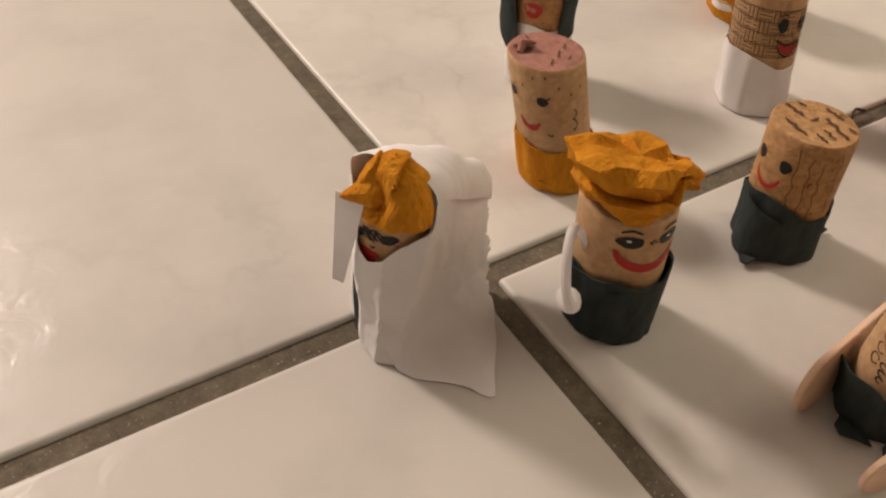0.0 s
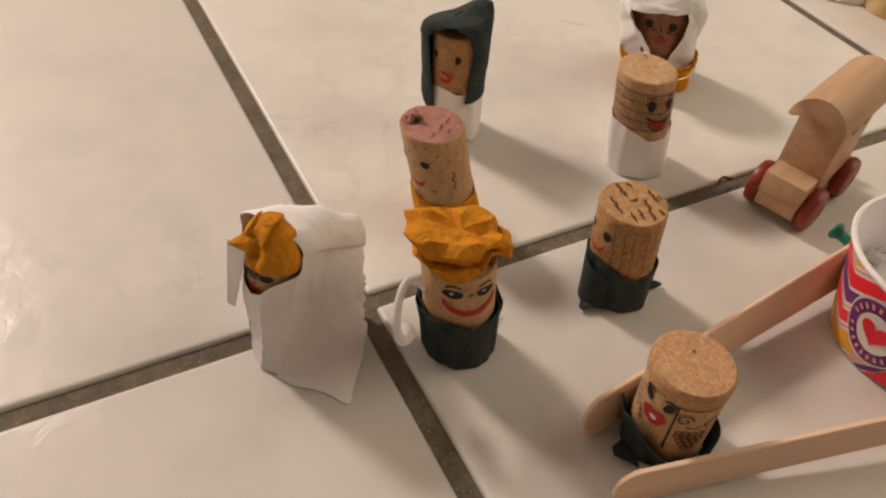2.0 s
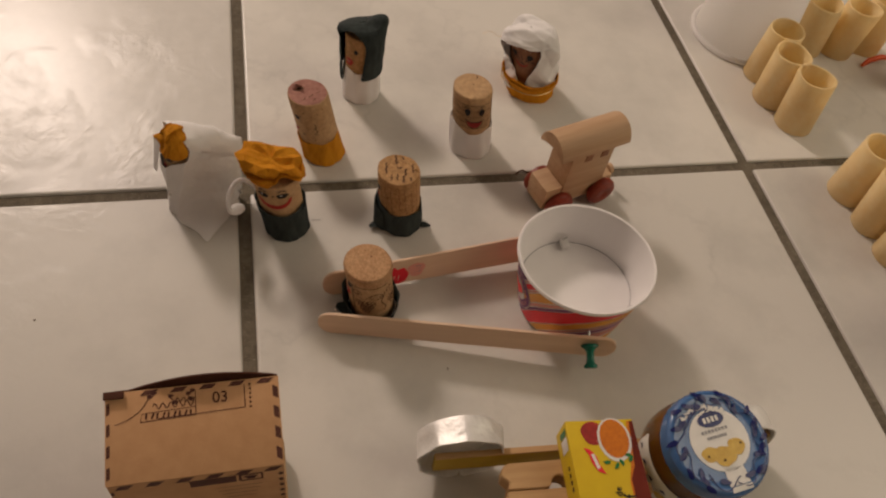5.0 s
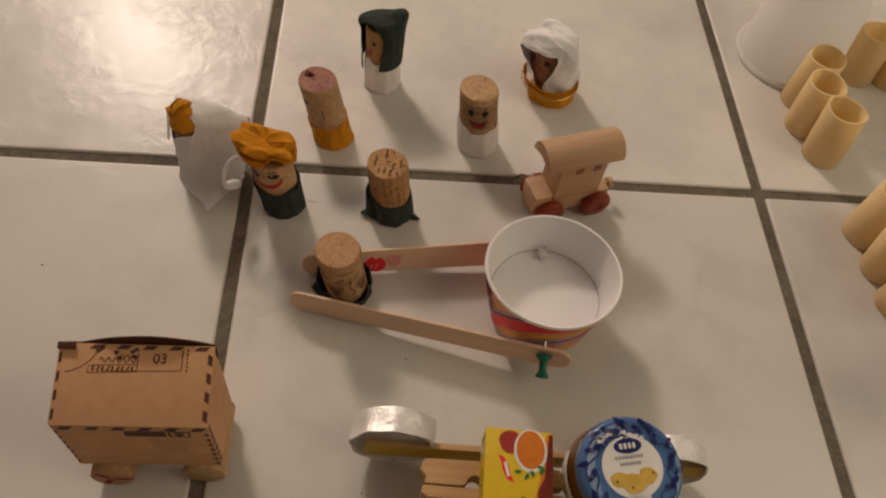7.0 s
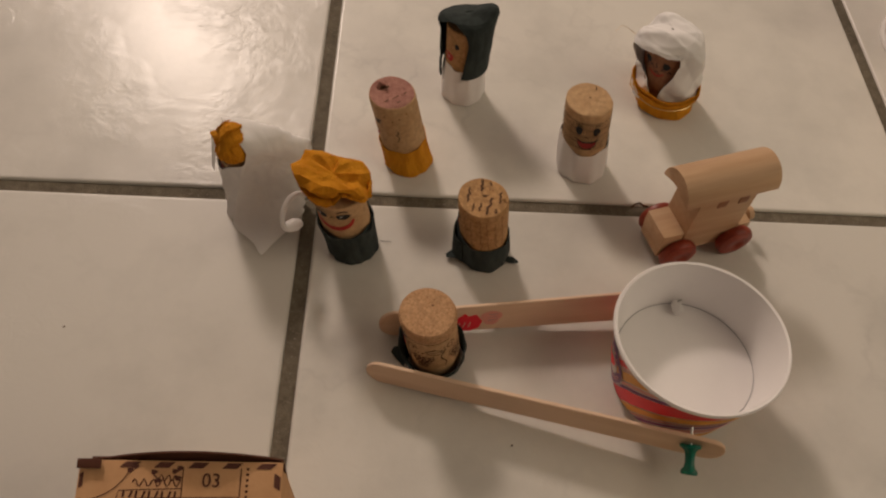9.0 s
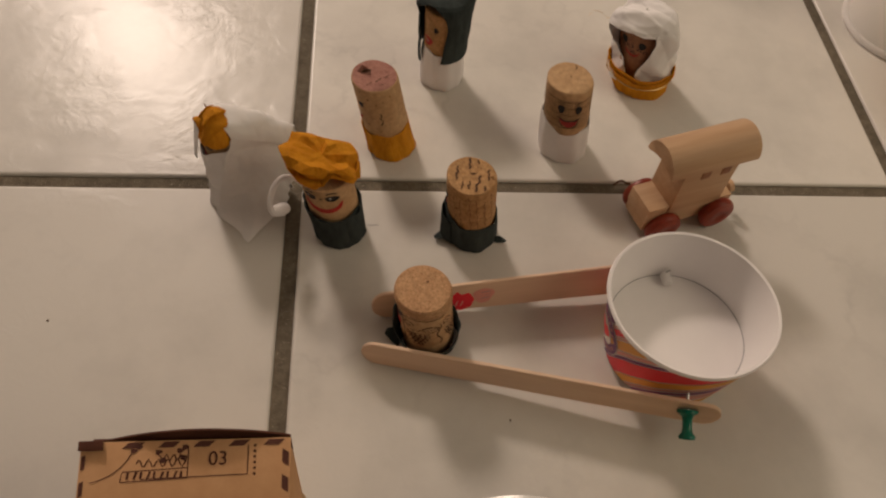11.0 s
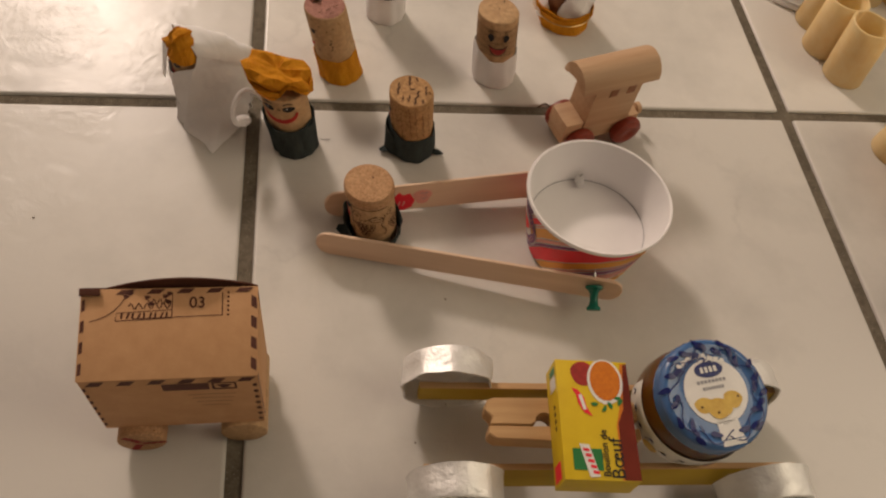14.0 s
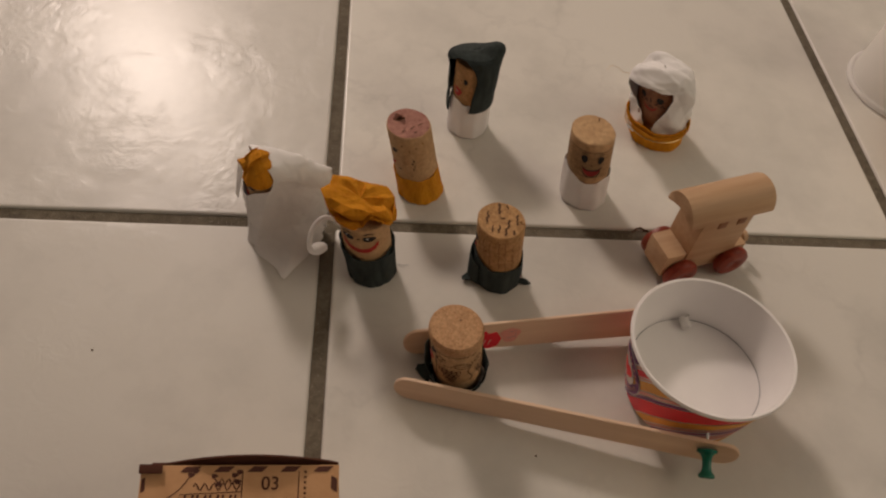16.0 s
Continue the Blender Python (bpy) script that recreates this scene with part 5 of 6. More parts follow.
lettering("lid_number", "03", 0.0060, Matrix.Translation((0.0097, LD - 0.0060, T + 0.0002)), BROWN, lid)
bm = bmesh.new()
mp = on_plane((0, -BD / 2 - 0.00016, BZ0), (1, 0, 0), (0, 0, 1))
FH = BZ1 - BZ0
for k in range(6):
    u = -H + 0.0004 + k * 0.0107
    fill(bm, [(u + 0.0014, FH - 0.0040), (u + 0.0062, FH - 0.0040), (u + 0.0088, FH - 0.0004), (u + 0.0040, FH - 0.0004)], mp)
for k in range(7):
    blob(bm, (H - 0.0013, 0.004 + 0.0058 * k), 0.0010, 0.0014, mp, n=8)
    fill(bm, [(-H + 0.0003, 0.0030 + 0.0058 * k), (-H + 0.0015, 0.0038 + 0.0058 * k), (-H + 0.0015, 0.0066 + 0.0058 * k), (-H + 0.0003, 0.0058 + 0.0058 * k)], mp)
rect(bm, -0.0034, FH - 0.0104, 0.0135, FH - 0.0044, mp)
stroke(bm, [(0.0150, FH - 0.0100), (0.0232, FH - 0.0100), (0.0232, FH - 0.0046), (0.0150, FH - 0.0046), (0.0150, FH - 0.0100)], 0.0013, mp)
blob(bm, (0.0190, FH - 0.0073), 0.0024, 0.0016, mp, uneven=0.2)
part("front_print", bm, BROWN, panels[0], "brown label bar and stamp printed on the front")
bm = bmesh.new()
for k in range(4):
    stroke(bm, [(0.0050 + 0.0012 * k, FH - 0.0150 - 0.0036 * k + 0.0004 * math.sin(k)), (0.0140, FH - 0.0146 - 0.0036 * k), (0.0228 - 0.0010 * k, FH - 0.0150 - 0.0036 * k)], 0.0005, mp)
part("faint_print", bm, surface("faint_brown_ink", (0.33, 0.18, 0.09), rough=0.8), panels[0], "faint lines of print")
bm = bmesh.new()
mp = on_plane((BW / 2 + 0.00016, 0, BZ0), (0, 1, 0), (0, 0, 1))
for k in range(6):
    v = 0.004 + k * 0.0070
    fill(bm, [(-BD / 2 + 0.0004, v), (-BD / 2 + 0.0028, v + 0.001), (-BD / 2 + 0.0028, v + 0.0052), (-BD / 2 + 0.0004, v + 0.0042)], mp)
part("side_print", bm, BROWN, panels[3])
# cork rollers
for x, r, mt in ((-0.0192, 0.0098, GRAIN_CORK), (0.0225, 0.0098, PALE_CORK)):
    bm = bmesh.new()
    revolve(bm, [(r * 0.90, -0.0180), (r * 0.98, -0.0175), (r, -0.0160), (r, 0.0160), (r * 0.98, 0.0175), (r * 0.90, 0.0180)], 36)
    roller = part("cork_roller", bm, mt, wagon, "cork lying on its side as a roller", m=pose(x, -0.0020 if mt is GRAIN_CORK else 0.0, r, 90, 0, 0))
    if mt is GRAIN_CORK:
        bm = bmesh.new()
        mp = on_plane((0, 0, 0.0182), (1, 0, 0), (0, 1, 0))
        for k in range(17):
            blob(bm, (0.0058 * math.cos(2.1 * k) * (0.3 + 0.08 * k), 0.0050 * math.sin(2.1 * k) * (0.3 + 0.08 * k)), 0.0018, 0.0011, mp, n=9, uneven=0.2, seed=k)
        part("painted_mark", bm, DARK_RED, roller, "smeared dark red paint on the cork's end")

# ---- car of tealight cups, sticks, clothes peg, stock-cube box and jam jar ----
car = thing("toy_car", "toy car of yellow sticks on four aluminium tealight wheels", "toy car", pose(0.1600, -0.2080, 0, 0, 0, -3.0))
inv = car.matrix_world.inverted()


def tealight(x, y, face, dent=0.0, D=0.0160, turn=0.0):
    """An aluminium tealight cup standing on its rim as a wheel; face -1 turns its base to the front, 1 to the back."""
    bm = bmesh.new()
    R = 0.0192
    wob = lambda a, z: 0.00025 * math.sin(5 * a + 300 * z) + dent * (0.5 + noise.noise((2.5 * math.cos(a), 2.5 * math.sin(a), 90 * z)))
    revolve(bm, [(R * 0.90, 0.0), (R * 0.965, 0.0003), (R * 0.985, 0.0012), (R * 0.99, D * 0.4), (R, D - 0.0010), (R + 0.0004, D), (R - 0.0003, D + 0.0002), (R - 0.0007, D - 0.0006), (R * 0.97, D * 0.4), (R * 0.955, 0.0012), (R * 0.90, 0.0006)],
            64, 0, wob, caps=(True, True))
    m = pose(x, y, R + 0.0008, 90 if face > 0 else -90, 0, turn)
    w = part("tealight_cup", bm, FOIL, car, "dented aluminium tealight cup used as a wheel", m=m)
    # base disc in a darker grey than the cup wall
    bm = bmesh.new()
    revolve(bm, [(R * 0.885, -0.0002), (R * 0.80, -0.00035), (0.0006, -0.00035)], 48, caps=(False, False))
    part("cup_base", bm, FOIL_DARK, w)
    bm = bmesh.new()
    revolve(bm, [(0.0012, -0.0012), (0.0014, -0.0006), (0.0010, -0.0002), (0.0004, -0.0002)], 14)
    block(bm, (0.0008, 0.0042, 0.0004), (0, -0.0022 * face, -0.0007))
    part("pin_head", bm, BLACK, w)
    return w


def local(x, y):
    p = inv @ Vector((x, y, 0))
    return p.x, p.y


tealight(*local(0.0915, -0.2382), -1, dent=0.0009, D=0.0135)
tealight(*local(0.2268, -0.2454), -1, dent=0.0010, D=0.0135, turn=5)
tealight(*local(0.0932, -0.1737), 1, dent=0.0020, D=0.0130)
tealight(*local(0.2266, -0.1836), 1, dent=0.0007, D=0.0125)
for (xa, ya), (xb, yb) in (((0.0800, -0.1858), (0.2440, -0.1940)), ((0.0800, -0.2236), (0.2420, -0.2306))):
    pa, pb = local(xa, ya), local(xb, yb)
    bm = bmesh.new()
    block(bm, (0.165, 0.0032, 0.0105), bevel=0.0005)
    st = part("axle_stick", bm, YELLOW_STICK, car, "yellow painted flat stick", m=pose((pa[0] + pb[0]) / 2, (pa[1] + pb[1]) / 2, 0.0185, -24 if ya < -0.2 else -6, 0, math.degrees(math.atan2(pb[1] - pa[1], pb[0] - pa[0]))))
    bm = bmesh.new()
    block(bm, (0.1645, 0.0030, 0.0008), (0, 0, 0.0053), bevel=0.0002)
    part("bare_edge", bm, PEG, st, "bare wooden upper edge")
bm = bmesh.new()
block(bm, (0.010, 0.046, 0.0022), bevel=0.0004)
x, y = local(0.146, -0.2080)
part("cross_stick", bm, PEG, car, m=pose(x, y, 0.0253, 0, 0, 0))


def clothes_peg(x, y, z, turn):
    """Two wooden jaws with a notched nose and the round groove of the jaws, closed by a wire spring."""
    peg = thing("clothes_peg", "wooden clothes peg lying flat on the toy car", "clothes peg", pose(x, y, z, 0, 0, turn))
    for s in (1, -1):
        bm = bmesh.new()
        if s > 0:
            pts = [(-0.0282, -0.0020), (-0.0270, 0.0010), (-0.0300, 0.0040), (-0.0290, 0.0084), (-0.0262, 0.0096), (0.0180, 0.0100), (0.0360, 0.0082), (0.0360, 0.0004), (0.0120, -0.0016)]
            pts += [(-0.0050 + 0.0038 * math.cos(radians(t)), -0.0012 + 0.0040 * math.sin(radians(t))) for t in range(0, 181, 20)] + [(-0.0110, -0.0022)]
        else:
            pts = [(-0.0286, 0.0026), (-0.0290, 0.0062), (-0.0262, 0.0082), (0.0180, 0.0100), (0.0360, 0.0082), (0.0360, 0.0034), (0.0120, 0.0026), (-0.0100, 0.0028)]
        fc = bm.faces.new([bm.verts.new((u, s * v, 0)) for u, v in pts])
        up = bmesh.ops.extrude_face_region(bm, geom=[fc])["geom"]
        bmesh.ops.translate(bm, vec=(0, 0, 0.0095), verts=[g for g in up if isinstance(g, bmesh.types.BMVert)])
        bmesh.ops.bevel(bm, geom=[e for e in bm.edges if e.is_manifold and e.calc_face_angle(0) > 0.6], offset=0.0004, segments=2, affect="EDGES")
        part("jaw", bm, PEG, peg)
    bm = bmesh.new()
    tube(bm, [(0.0100 + 0.0030 * math.cos(k * 0.5), 0.0030 * math.sin(k * 0.5), 0.0004 + 0.0021 * k / 6) for k in range(26)], 0.0006, 8)
    part("spring", bm, STEEL, peg)
    return peg


clothes_peg(0.1345, -0.2080, 0.0266, -3)

# stock-cube box
SW, SL, SH = 0.0305, 0.0500, 0.0160
soup = thing("stock_cube_box", "yellow beef stock cube carton with soup bowl picture", "food box", pose(0.1462, -0.2138, 0.0364, 0, 0, -4.8))
bm = bmesh.new()
block(bm, (SW, SL, SH), (0, 0, SH / 2), bevel=0.0005)
part("carton", bm, SOUP_YELLOW, soup)
bm = bmesh.new()
up = lambda k: on_plane((0, 0, SH + 0.00012 + 0.00012 * k), (1, 0, 0), (0, 1, 0))
fill(bm, [(SW / 2 - 0.0004, SL / 2 - 0.001), (SW / 2 - 0.0030, SL / 2 - 0.001), (SW / 2 - 0.0056, 0.004), (SW / 2 - 0.0076, -0.003), (SW / 2 - 0.0076, -SL / 2 + 0.0003), (SW / 2 - 0.0004, -SL / 2 + 0.0003)], on_plane((0, 0, SH + 0.00006), (1, 0, 0), (0, 1, 0)), 3)
fill(bm, [(SW / 2 - 0.0002, SL / 2 - 0.001), (SW / 2 - 0.0018, SL / 2 - 0.001), (SW / 2 - 0.0040, 0.004), (SW / 2 - 0.0068, -0.002), (SW / 2 - 0.0068, -SL / 2 + 0.0003), (SW / 2 - 0.0002, -SL / 2 + 0.0003)], up(0), 0)
blob(bm, (-0.0040, 0.0190), 0.0052, 0.0054, up(0), 1, uneven=0.03)
blob(bm, (0.0050, 0.0158), 0.0075, 0.0100, up(1), 2)
blob(bm, (0.0050, 0.0162), 0.0064, 0.0088, up(2), 3)
fill(bm, [(-0.0095, 0.0125), (-0.0070, 0.0118), (-0.0045, 0.0085), (-0.0040, 0.0050), (-0.0018, 0.0006), (-0.0052, 0.0022), (-0.0072, 0.0060), (-0.0078, 0.0095)], up(1), 4)
stroke(bm, [(-0.0062, 0.0096), (-0.0046, 0.0032)], 0.0014, up(2), 2)
for k, (u, v) in enumerate(((-0.0005, 0.0058), (0.0035, 0.0040), (0.0060, 0.0055), (0.0096, 0.0085), (0.0102, 0.0068))):
    blob(bm, (u, v), 0.0016, 0.0008, up(2), 5, n=9, turn=k, uneven=0.15)
rect(bm, -0.0114, -0.0212, 0.0004, -0.0127, up(1), 5)
fill(bm, [(-0.0086, -0.0108), (-0.0046, -0.0111), (-0.0012, -0.0236), (-0.0052, -0.0240)], up(2), 2)
for k in range(5):
    u, v = -0.0060 + 0.0008 * k, -0.0130 - 0.0022 * k
    stroke(bm, [(u - 0.0012, v), (u + 0.0012, v - 0.0004)], 0.0012, up(3), 4)
part("top_print", bm, [SOUP_BROWN, DARK_RED, LID_WHITE, SOUP_ORANGE, CUP_RED, SOUP_GREEN], soup, "printed soup bowl, red ribbon and plain green badge")
lettering("carton_words", "Bouillon de", 0.0041, pose(0.0018, -0.0142, SH + 0.0003, 0, 0, 90), BLACK, soup)
lettering("carton_words", "Bœuf", 0.0076, pose(0.0064, -0.0162, SH + 0.0003, 0, 0, 90), BLACK, soup)
bm = bmesh.new()
left = on_plane((-SW / 2 - 0.00014, 0, 0), (0, 1, 0), (0, 0, 1))
rect(bm, 0.0130, 0.0060, 0.0190, 0.0140, left, 0)
rect(bm, 0.0195, 0.0060, 0.0225, 0.0140, left, 1)
rect(bm, -0.0235, 0.0030, -0.0165, 0.0120, left, 2)
for k in range(4):
    rect(bm, -0.0040 + 0.0030 * k, 0.0090, -0.0022 + 0.0030 * k, 0.0112, left, 3)
part("side_print", bm, [LID_WHITE, SOUP_GREEN, CUP_RED, CORK_INK], soup)

# jam jar
jar = thing("jam_jar", "small jam jar with blue and white patterned lid", "jam jar", pose(0.1944, -0.2025, 0.0240, 9, -1, 8))
bm = bmesh.new()
revolve(bm, [(0.0150, 0.0003), (0.0185, 0.0), (0.0205, 0.0012), (0.0230, 0.0045), (0.0243, 0.0110), (0.0242, 0.0190), (0.0228, 0.0245), (0.0208, 0.0280), (0.0208, 0.0305)], 64, caps=(True, True))
part("glass", bm, GLASS, jar)
bm = bmesh.new()
revolve(bm, [(0.0150, 0.0018), (0.0190, 0.0022), (0.0218, 0.0047), (0.0231, 0.0110), (0.0230, 0.0190), (0.0216, 0.0245), (0.0197, 0.0275)], 48)
part("jam_filling", bm, JAM, jar, "amber quince jam")
bm = bmesh.new()
revolve(bm, [(0.02345, 0.0046), (0.0247, 0.0110), (0.0247, 0.0196), (0.0245, 0.0200)], 64, caps=(False, False), keep=lambda a, z: off_angle(a, radians(-90)) < radians(125))
lab = part("paper_label", bm, LID_WHITE, jar, "white paper label with small prints")
bm = bmesh.new()
ol = lambda u, v: Vector((0.0250 * math.cos(radians(u)), 0.0250 * math.sin(radians(u)), v - 0.0022))
for k in range(14):
    a = -205 + 17 * k
    blob(bm, (a, 0.0160 + 0.002 * math.sin(3 * k)), 3.5, 0.0008, ol, 0, n=8, uneven=0.2, seed=k)
    stroke(bm, [(a - 5, 0.0140), (a + 2, 0.0165 + 0.001 * math.sin(k))], 0.0005, ol, 0)
blob(bm, (-85, 0.0140), 10, 0.0024, ol, 1, n=14)
blob(bm, (-150, 0.0110), 9, 0.0030, ol, 2, n=14)
part("label_print", bm, [LID_NAVY, CUP_PURPLE, QUINCE], lab)
bm = bmesh.new()
R, LZ = 0.0231, 0.0290
revolve(bm, [(R - 0.0012, LZ), (R, LZ + 0.0004), (R + 0.0003, LZ + 0.0012), (R, LZ + 0.0020), (R, LZ + 0.0062), (R - 0.0005, LZ + 0.0076), (R - 0.0018, LZ + 0.0085), (R - 0.0034, LZ + 0.0086), (R - 0.0042, LZ + 0.0082), (0.0150, LZ + 0.0082), (0.0005, LZ + 0.0082)],
        80, 0, lambda a, z: 0.00018 * math.sin(36 * a) if LZ + 0.001 < z < LZ + 0.007 else 0, caps=(True, True))
lid_ob = part("lid", bm, LID_BLUE, jar, "blue metal twist lid")
bm = bmesh.new()
LT = LZ + 0.0082
lid_map = lambda k: on_plane((0, 0, LT + 0.00015 + 0.00013 * k), (1, 0, 0), (0, 1, 0))


def over_rim(u, v, lift=0.0005):
    """On the lid's flat middle, up over its raised rim and down its side."""
    r = math.hypot(u, v)
    z = LT + lift
    if r > R - 0.0042:
        z = LZ + 0.0086 + lift
    if r > R - 0.0018:
        z = LZ + 0.0085 - (r - R + 0.0018) * 0.6 + lift
    return Vector((u, v, z))


rng = random.Random(5)
for k in range(28):
    a = radians(-68) + radians(316) * k / 27 + rng.uniform(-0.08, 0.08)
    rr = 0.0172 + 0.0040 * (k % 3) / 2 + rng.uniform(-0.0004, 0.0004)
    blob(bm, (rr * math.cos(a), rr * math.sin(a)), 0.0026, 0.0012, over_rim, 0, n=10, turn=a + rng.uniform(0.3, 1.6), uneven=0.12, seed=k)
for k in range(8):
    a = math.tau * k / 8
    stroke(bm, [((0.0182 + 0.0026 * math.sin(i * 0.55 + k)) * math.cos(a + 0.085 * i), (0.0182 + 0.0026 * math.sin(i * 0.55 + k)) * math.sin(a + 0.085 * i)) for i in range(12)], 0.00045, over_rim, 0)
blob(bm, (0.0004, 0.0008), 0.0136, 0.0134, lid_map(1), 1, 40)
fill(bm, [(-0.0036, -0.0110), (0.0056, -0.0116), (0.0060, -0.0186), (-0.0040, -0.0186)], lid_map(1), 1)
fill(bm, [(-0.0040, -0.0190), (0.0060, -0.0190), (0.0060, -0.0212), (-0.0042, -0.0212)], over_rim, 1)
blob(bm, (0.0002, 0.0098), 0.0064, 0.0033, lid_map(2), 0, 20)
for k in range(4):
    rect(bm, -0.0036 + 0.0020 * k, 0.0086, -0.0023 + 0.0020 * k, 0.0110, lid_map(3), 1)
for k in range(7):
    u, v = -0.0115 + 0.0022 * k, 0.0100 + 0.0045 * math.sin(0.45 * k)
    stroke(bm, [(u - 0.0012, v - 0.001), (u, v), (u + 0.0014, v + 0.0006)], 0.0005, lid_map(2), 0)
    blob(bm, (u, v + 0.0010), 0.0008, 0.0005, lid_map(2), 0, n=8, turn=k)
for k in range(9):
    u, v = -0.0120 + 0.0024 * k, 0.0128 + 0.0030 * math.sin(0.42 * k)
    blob(bm, (u, v), 0.0014, 0.0011, lid_map(1.5), 1, n=9, turn=k, uneven=0.25, seed=k + 40)
for v, w in ((0.0050, 0.0066), (0.0022, 0.0048)):
    for k in range(8):
        rect(bm, -w + 2 * w * k / 8, v - 0.0006, -w + 2 * w * (k + 0.72) / 8, v + 0.0007, lid_map(2), 3)
for k, (u, v, a, b) in enumerate(((-0.0066, -0.0040, 0.0040, 0.0032), (0.0064, -0.0036, 0.0040, 0.0036), (-0.0004, -0.0062, 0.0052, 0.0042))):
    blob(bm, (u, v), a, b, lid_map(2 + 0.5 * k), 4, 18, uneven=0.05, seed=k)
for u, v in ((-0.0078, -0.0046), (-0.0015, -0.0078), (0.0088, -0.0028)):
    blob(bm, (u, v), 0.0006, 0.0005, lid_map(4.2), 5, n=8)
part("lid_print", bm, [LID_NAVY, LID_WHITE, CUP_PURPLE, GREY_INK_SHADE, QUINCE, CORK_INK], lid_ob, "navy leaves, white field and quince fruit print")


# ---- castle of pasta tubes and upturned cups ----
def pasta_tube(x, y, turn, lean=(0, 0), r=0.0130, h=0.0430):
    bm = bmesh.new()
    wob = lambda a, z: 0.0005 * math.sin(2 * a + turn) + 0.00012 * math.sin(26 * a)
    revolve(bm, [(r - 0.0014, 0.0), (r - 0.0003, 0.0), (r, 0.0004), (r, h * 0.5), (r, h - 0.0004), (r - 0.0003, h), (r - 0.0012, h), (r - 0.0015, h - 0.0004), (r - 0.0015, h * 0.5), (r - 0.0015, 0.0004)], 64, 0, wob, caps=(False, False))
    for v in bm.verts:
        v.co.z += 0.0006 * math.sin(math.atan2(v.co.y, v.co.x) * 2 + turn) if v.co.z > h / 2 else 0
        v.co.x += lean[0] * v.co.z
        v.co.y += lean[1] * v.co.z
    ob = part("pasta_tube", bm, PASTA)
    ob.matrix_world = pose(x, y, 0.0002, 0, 0, turn)
    return tagged(ob, "short dry pasta tube standing on end on the tiles", "pasta", "pasta tubes")


for x, y, t in ((0.3835, 0.0370, 10), (0.3775, 0.0640, 70), (0.3820, 0.0910, 130), (0.3915, -0.0290, 200), (0.3950, -0.0560, 20), (0.3960, -0.0830, 95),
                (0.4340, 0.1195, 40), (0.4600, 0.1170, 160), (0.4870, 0.1200, 250), (0.5030, 0.0720, 80)):
    pasta_tube(x, y, t, (-0.06, 0.04))


def upturned_cup(x, y):
    cup = thing("plastic_cup", "white plastic cup turned upside down on the tiles", "cup", Matrix.Translation((x, y, 0)), "white cups")
    bm = bmesh.new()
    revolve(bm, [(0.0378, 0.0006), (0.0368, 0.0040), (0.0332, 0.0500), (0.0300, 0.0880), (0.0286, 0.0905), (0.0262, 0.0912), (0.0254, 0.0890), (0.0005, 0.0890)], 80, caps=(False, True))
    part("cup_wall", bm, CUP_WHITE, cup)
    bm = bmesh.new()
    tube(bm, [(0.0388 * math.cos(radians(a)), 0.0388 * math.sin(radians(a)), 0.0022) for a in range(0, 361, 5)], 0.0020, 10, ends=False)
    part("rolled_rim", bm, CUP_WHITE, cup)
    return cup


upturned_cup(0.3865, 0.1375)
upturned_cup(0.4130, -0.1450)
bm = bmesh.new()
tube(bm, [(0.474, 0.0960, 0.0020), (0.480, 0.0985, 0.0050), (0.490, 0.1000, 0.0066), (0.503, 0.0990, 0.0060)], [0.0014, 0.0022, 0.0022, 0.0016], 10)
tagged(part("plastic_strip", bm, CORAL), "small coral red plastic strip lying between the pasta tubes", "plastic strip")

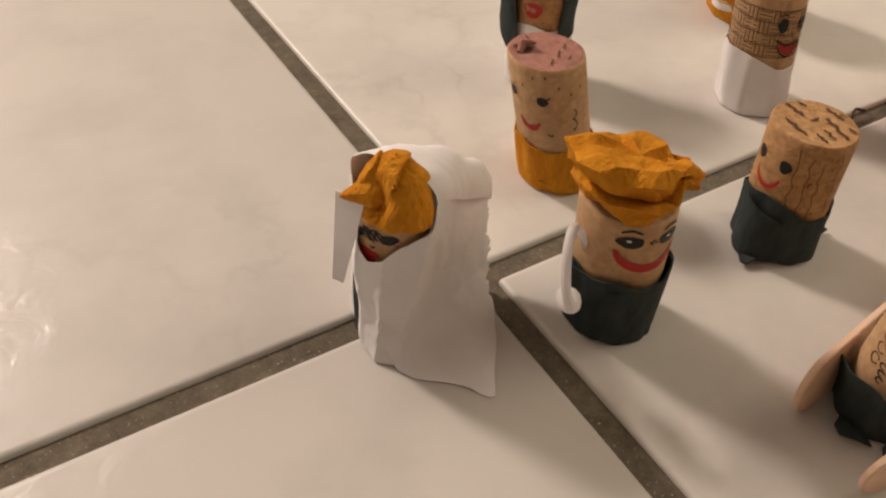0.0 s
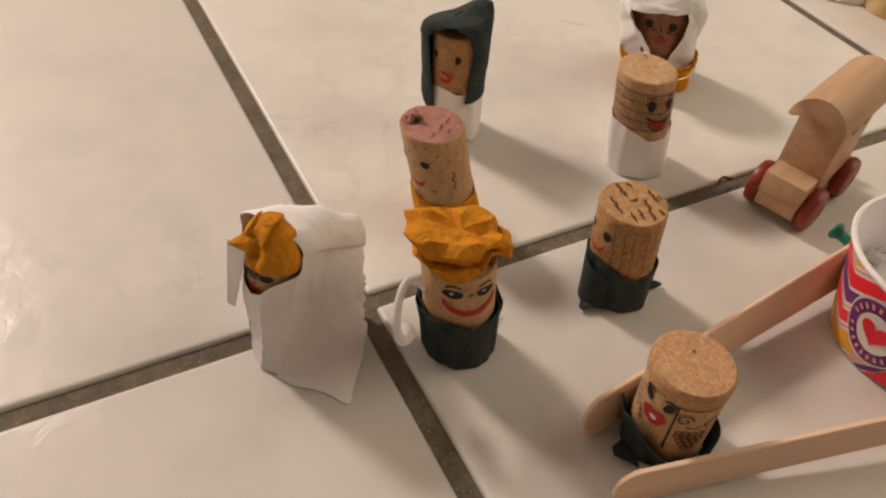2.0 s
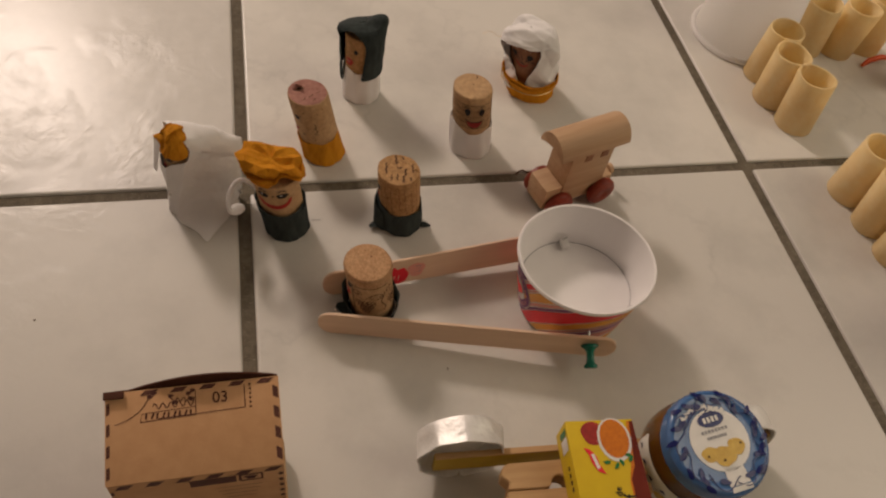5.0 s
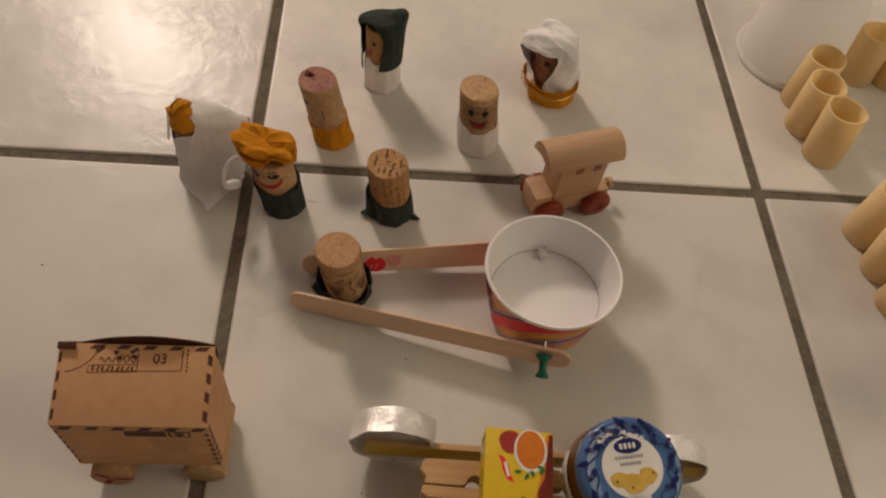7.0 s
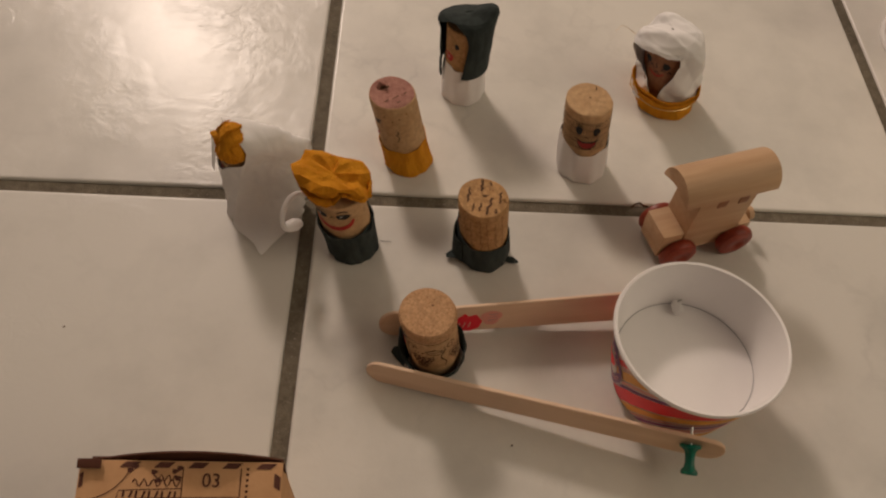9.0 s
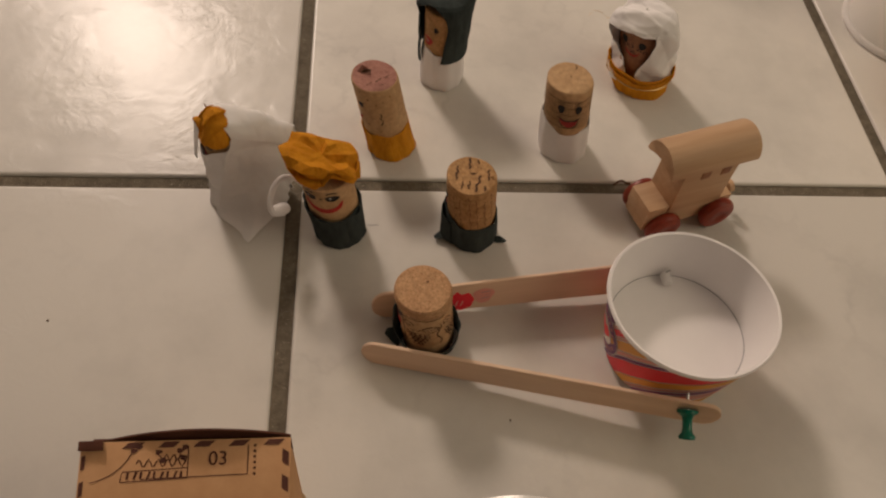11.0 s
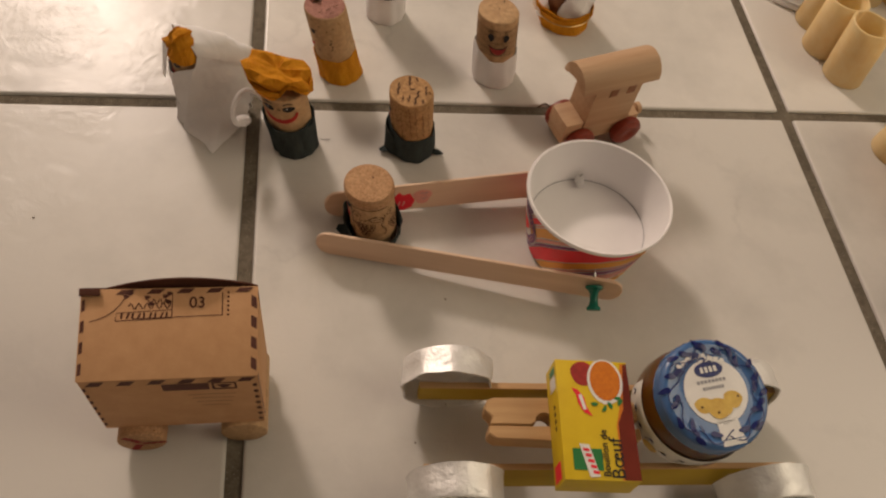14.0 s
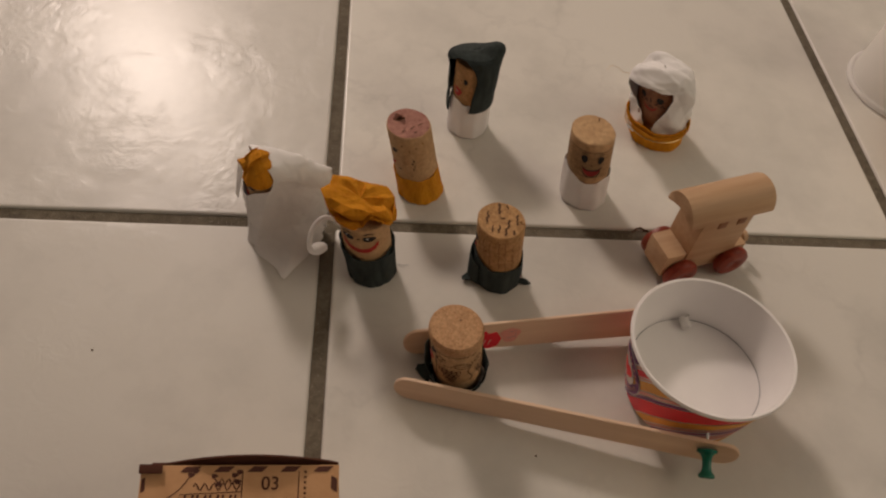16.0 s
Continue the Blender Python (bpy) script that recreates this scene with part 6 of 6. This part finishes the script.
# ---- crumbs and threads on the floor ----
bm = bmesh.new()
rng = random.Random(11)
for x, y in ((0.0992, -0.1298), (-0.1038, -0.0801), (0.0790, -0.2030), (0.0610, -0.2290)):
    s = rng.uniform(0.0004, 0.0007)
    made = bmesh.ops.create_icosphere(bm, subdivisions=1, radius=s, matrix=Matrix.Translation((x, y, s * 0.5)))["verts"]
    for v in made:
        v.co.x += rng.uniform(-0.4, 0.4) * s
        v.co.y += rng.uniform(-0.4, 0.4) * s
tagged(part("crumbs", bm, CORK_INK), "tiny dark crumbs scattered on the tiles", "crumbs", kind="stuff")


def thread(pts, r=0.00012, material=GREY_INK_SHADE):
    bm = bmesh.new()
    tube(bm, [(x, y, z + r) for x, y, z in pts], r, 5)
    return tagged(part("thread", bm, material), "short loose thread lying on the tiles", "thread")


thread([(0.1675, 0.0010, 0.0002), (0.1700, 0.0026, 0.0010), (0.1722, 0.0030, 0.0016), (0.1745, 0.0016, 0.0010), (0.1765, 0.0022, 0.0004)], 0.0006, CORK_INK)
thread([(0.176, 0.140, 0.0001), (0.180, 0.1445, 0.0004), (0.184, 0.1430, 0.0004), (0.187, 0.1385, 0.0001), (0.192, 0.1370, 0.0001)], 0.00009, GOLD)
thread([(0.0370, -0.0260, 0.0001), (0.0400, -0.0268, 0.0006), (0.0425, -0.0262, 0.0002)], 0.00015)

# ---- floor tiles, laid last: every tile a piece of the floor ----
bm = bmesh.new()
S = PITCH - JOINT
block(bm, (S, S, 0.0080), (0, 0, -0.0040), bevel=0.0019, segs=4)
first = part("tile", bm, TILE, floor_ob, m=Matrix.Translation((PITCH / 2, PITCH / 2, 0)))
for face in first.data.polygons:
    face.use_smooth = face.area < 0.01
# colour factor of each tile: set by hand for six, random for the rest
SHADES = {(0, 0): 1.13, (-1, 0): 0.96, (-1, -1): 0.95, (0, -1): 1.01, (1, 0): 1.12, (1, -1): 1.0}
first.color = (*[SHADES[0, 0]] * 3, 1)
rng = random.Random(3)
for i in range(-7, 8):
    for j in range(-7, 8):
        if (i, j) == (0, 0):
            continue
        ob = first.copy()
        scene.collection.objects.link(ob)
        ob.parent = floor_ob
        ob.color = (*[SHADES.get((i, j)) or rng.uniform(0.94, 1.08)] * 3, 1)
        ob.matrix_basis = pose((i + 0.5) * PITCH, (j + 0.5) * PITCH, -0.0001 * rng.random(), rng.uniform(-0.06, 0.06), rng.uniform(-0.06, 0.06), 0)
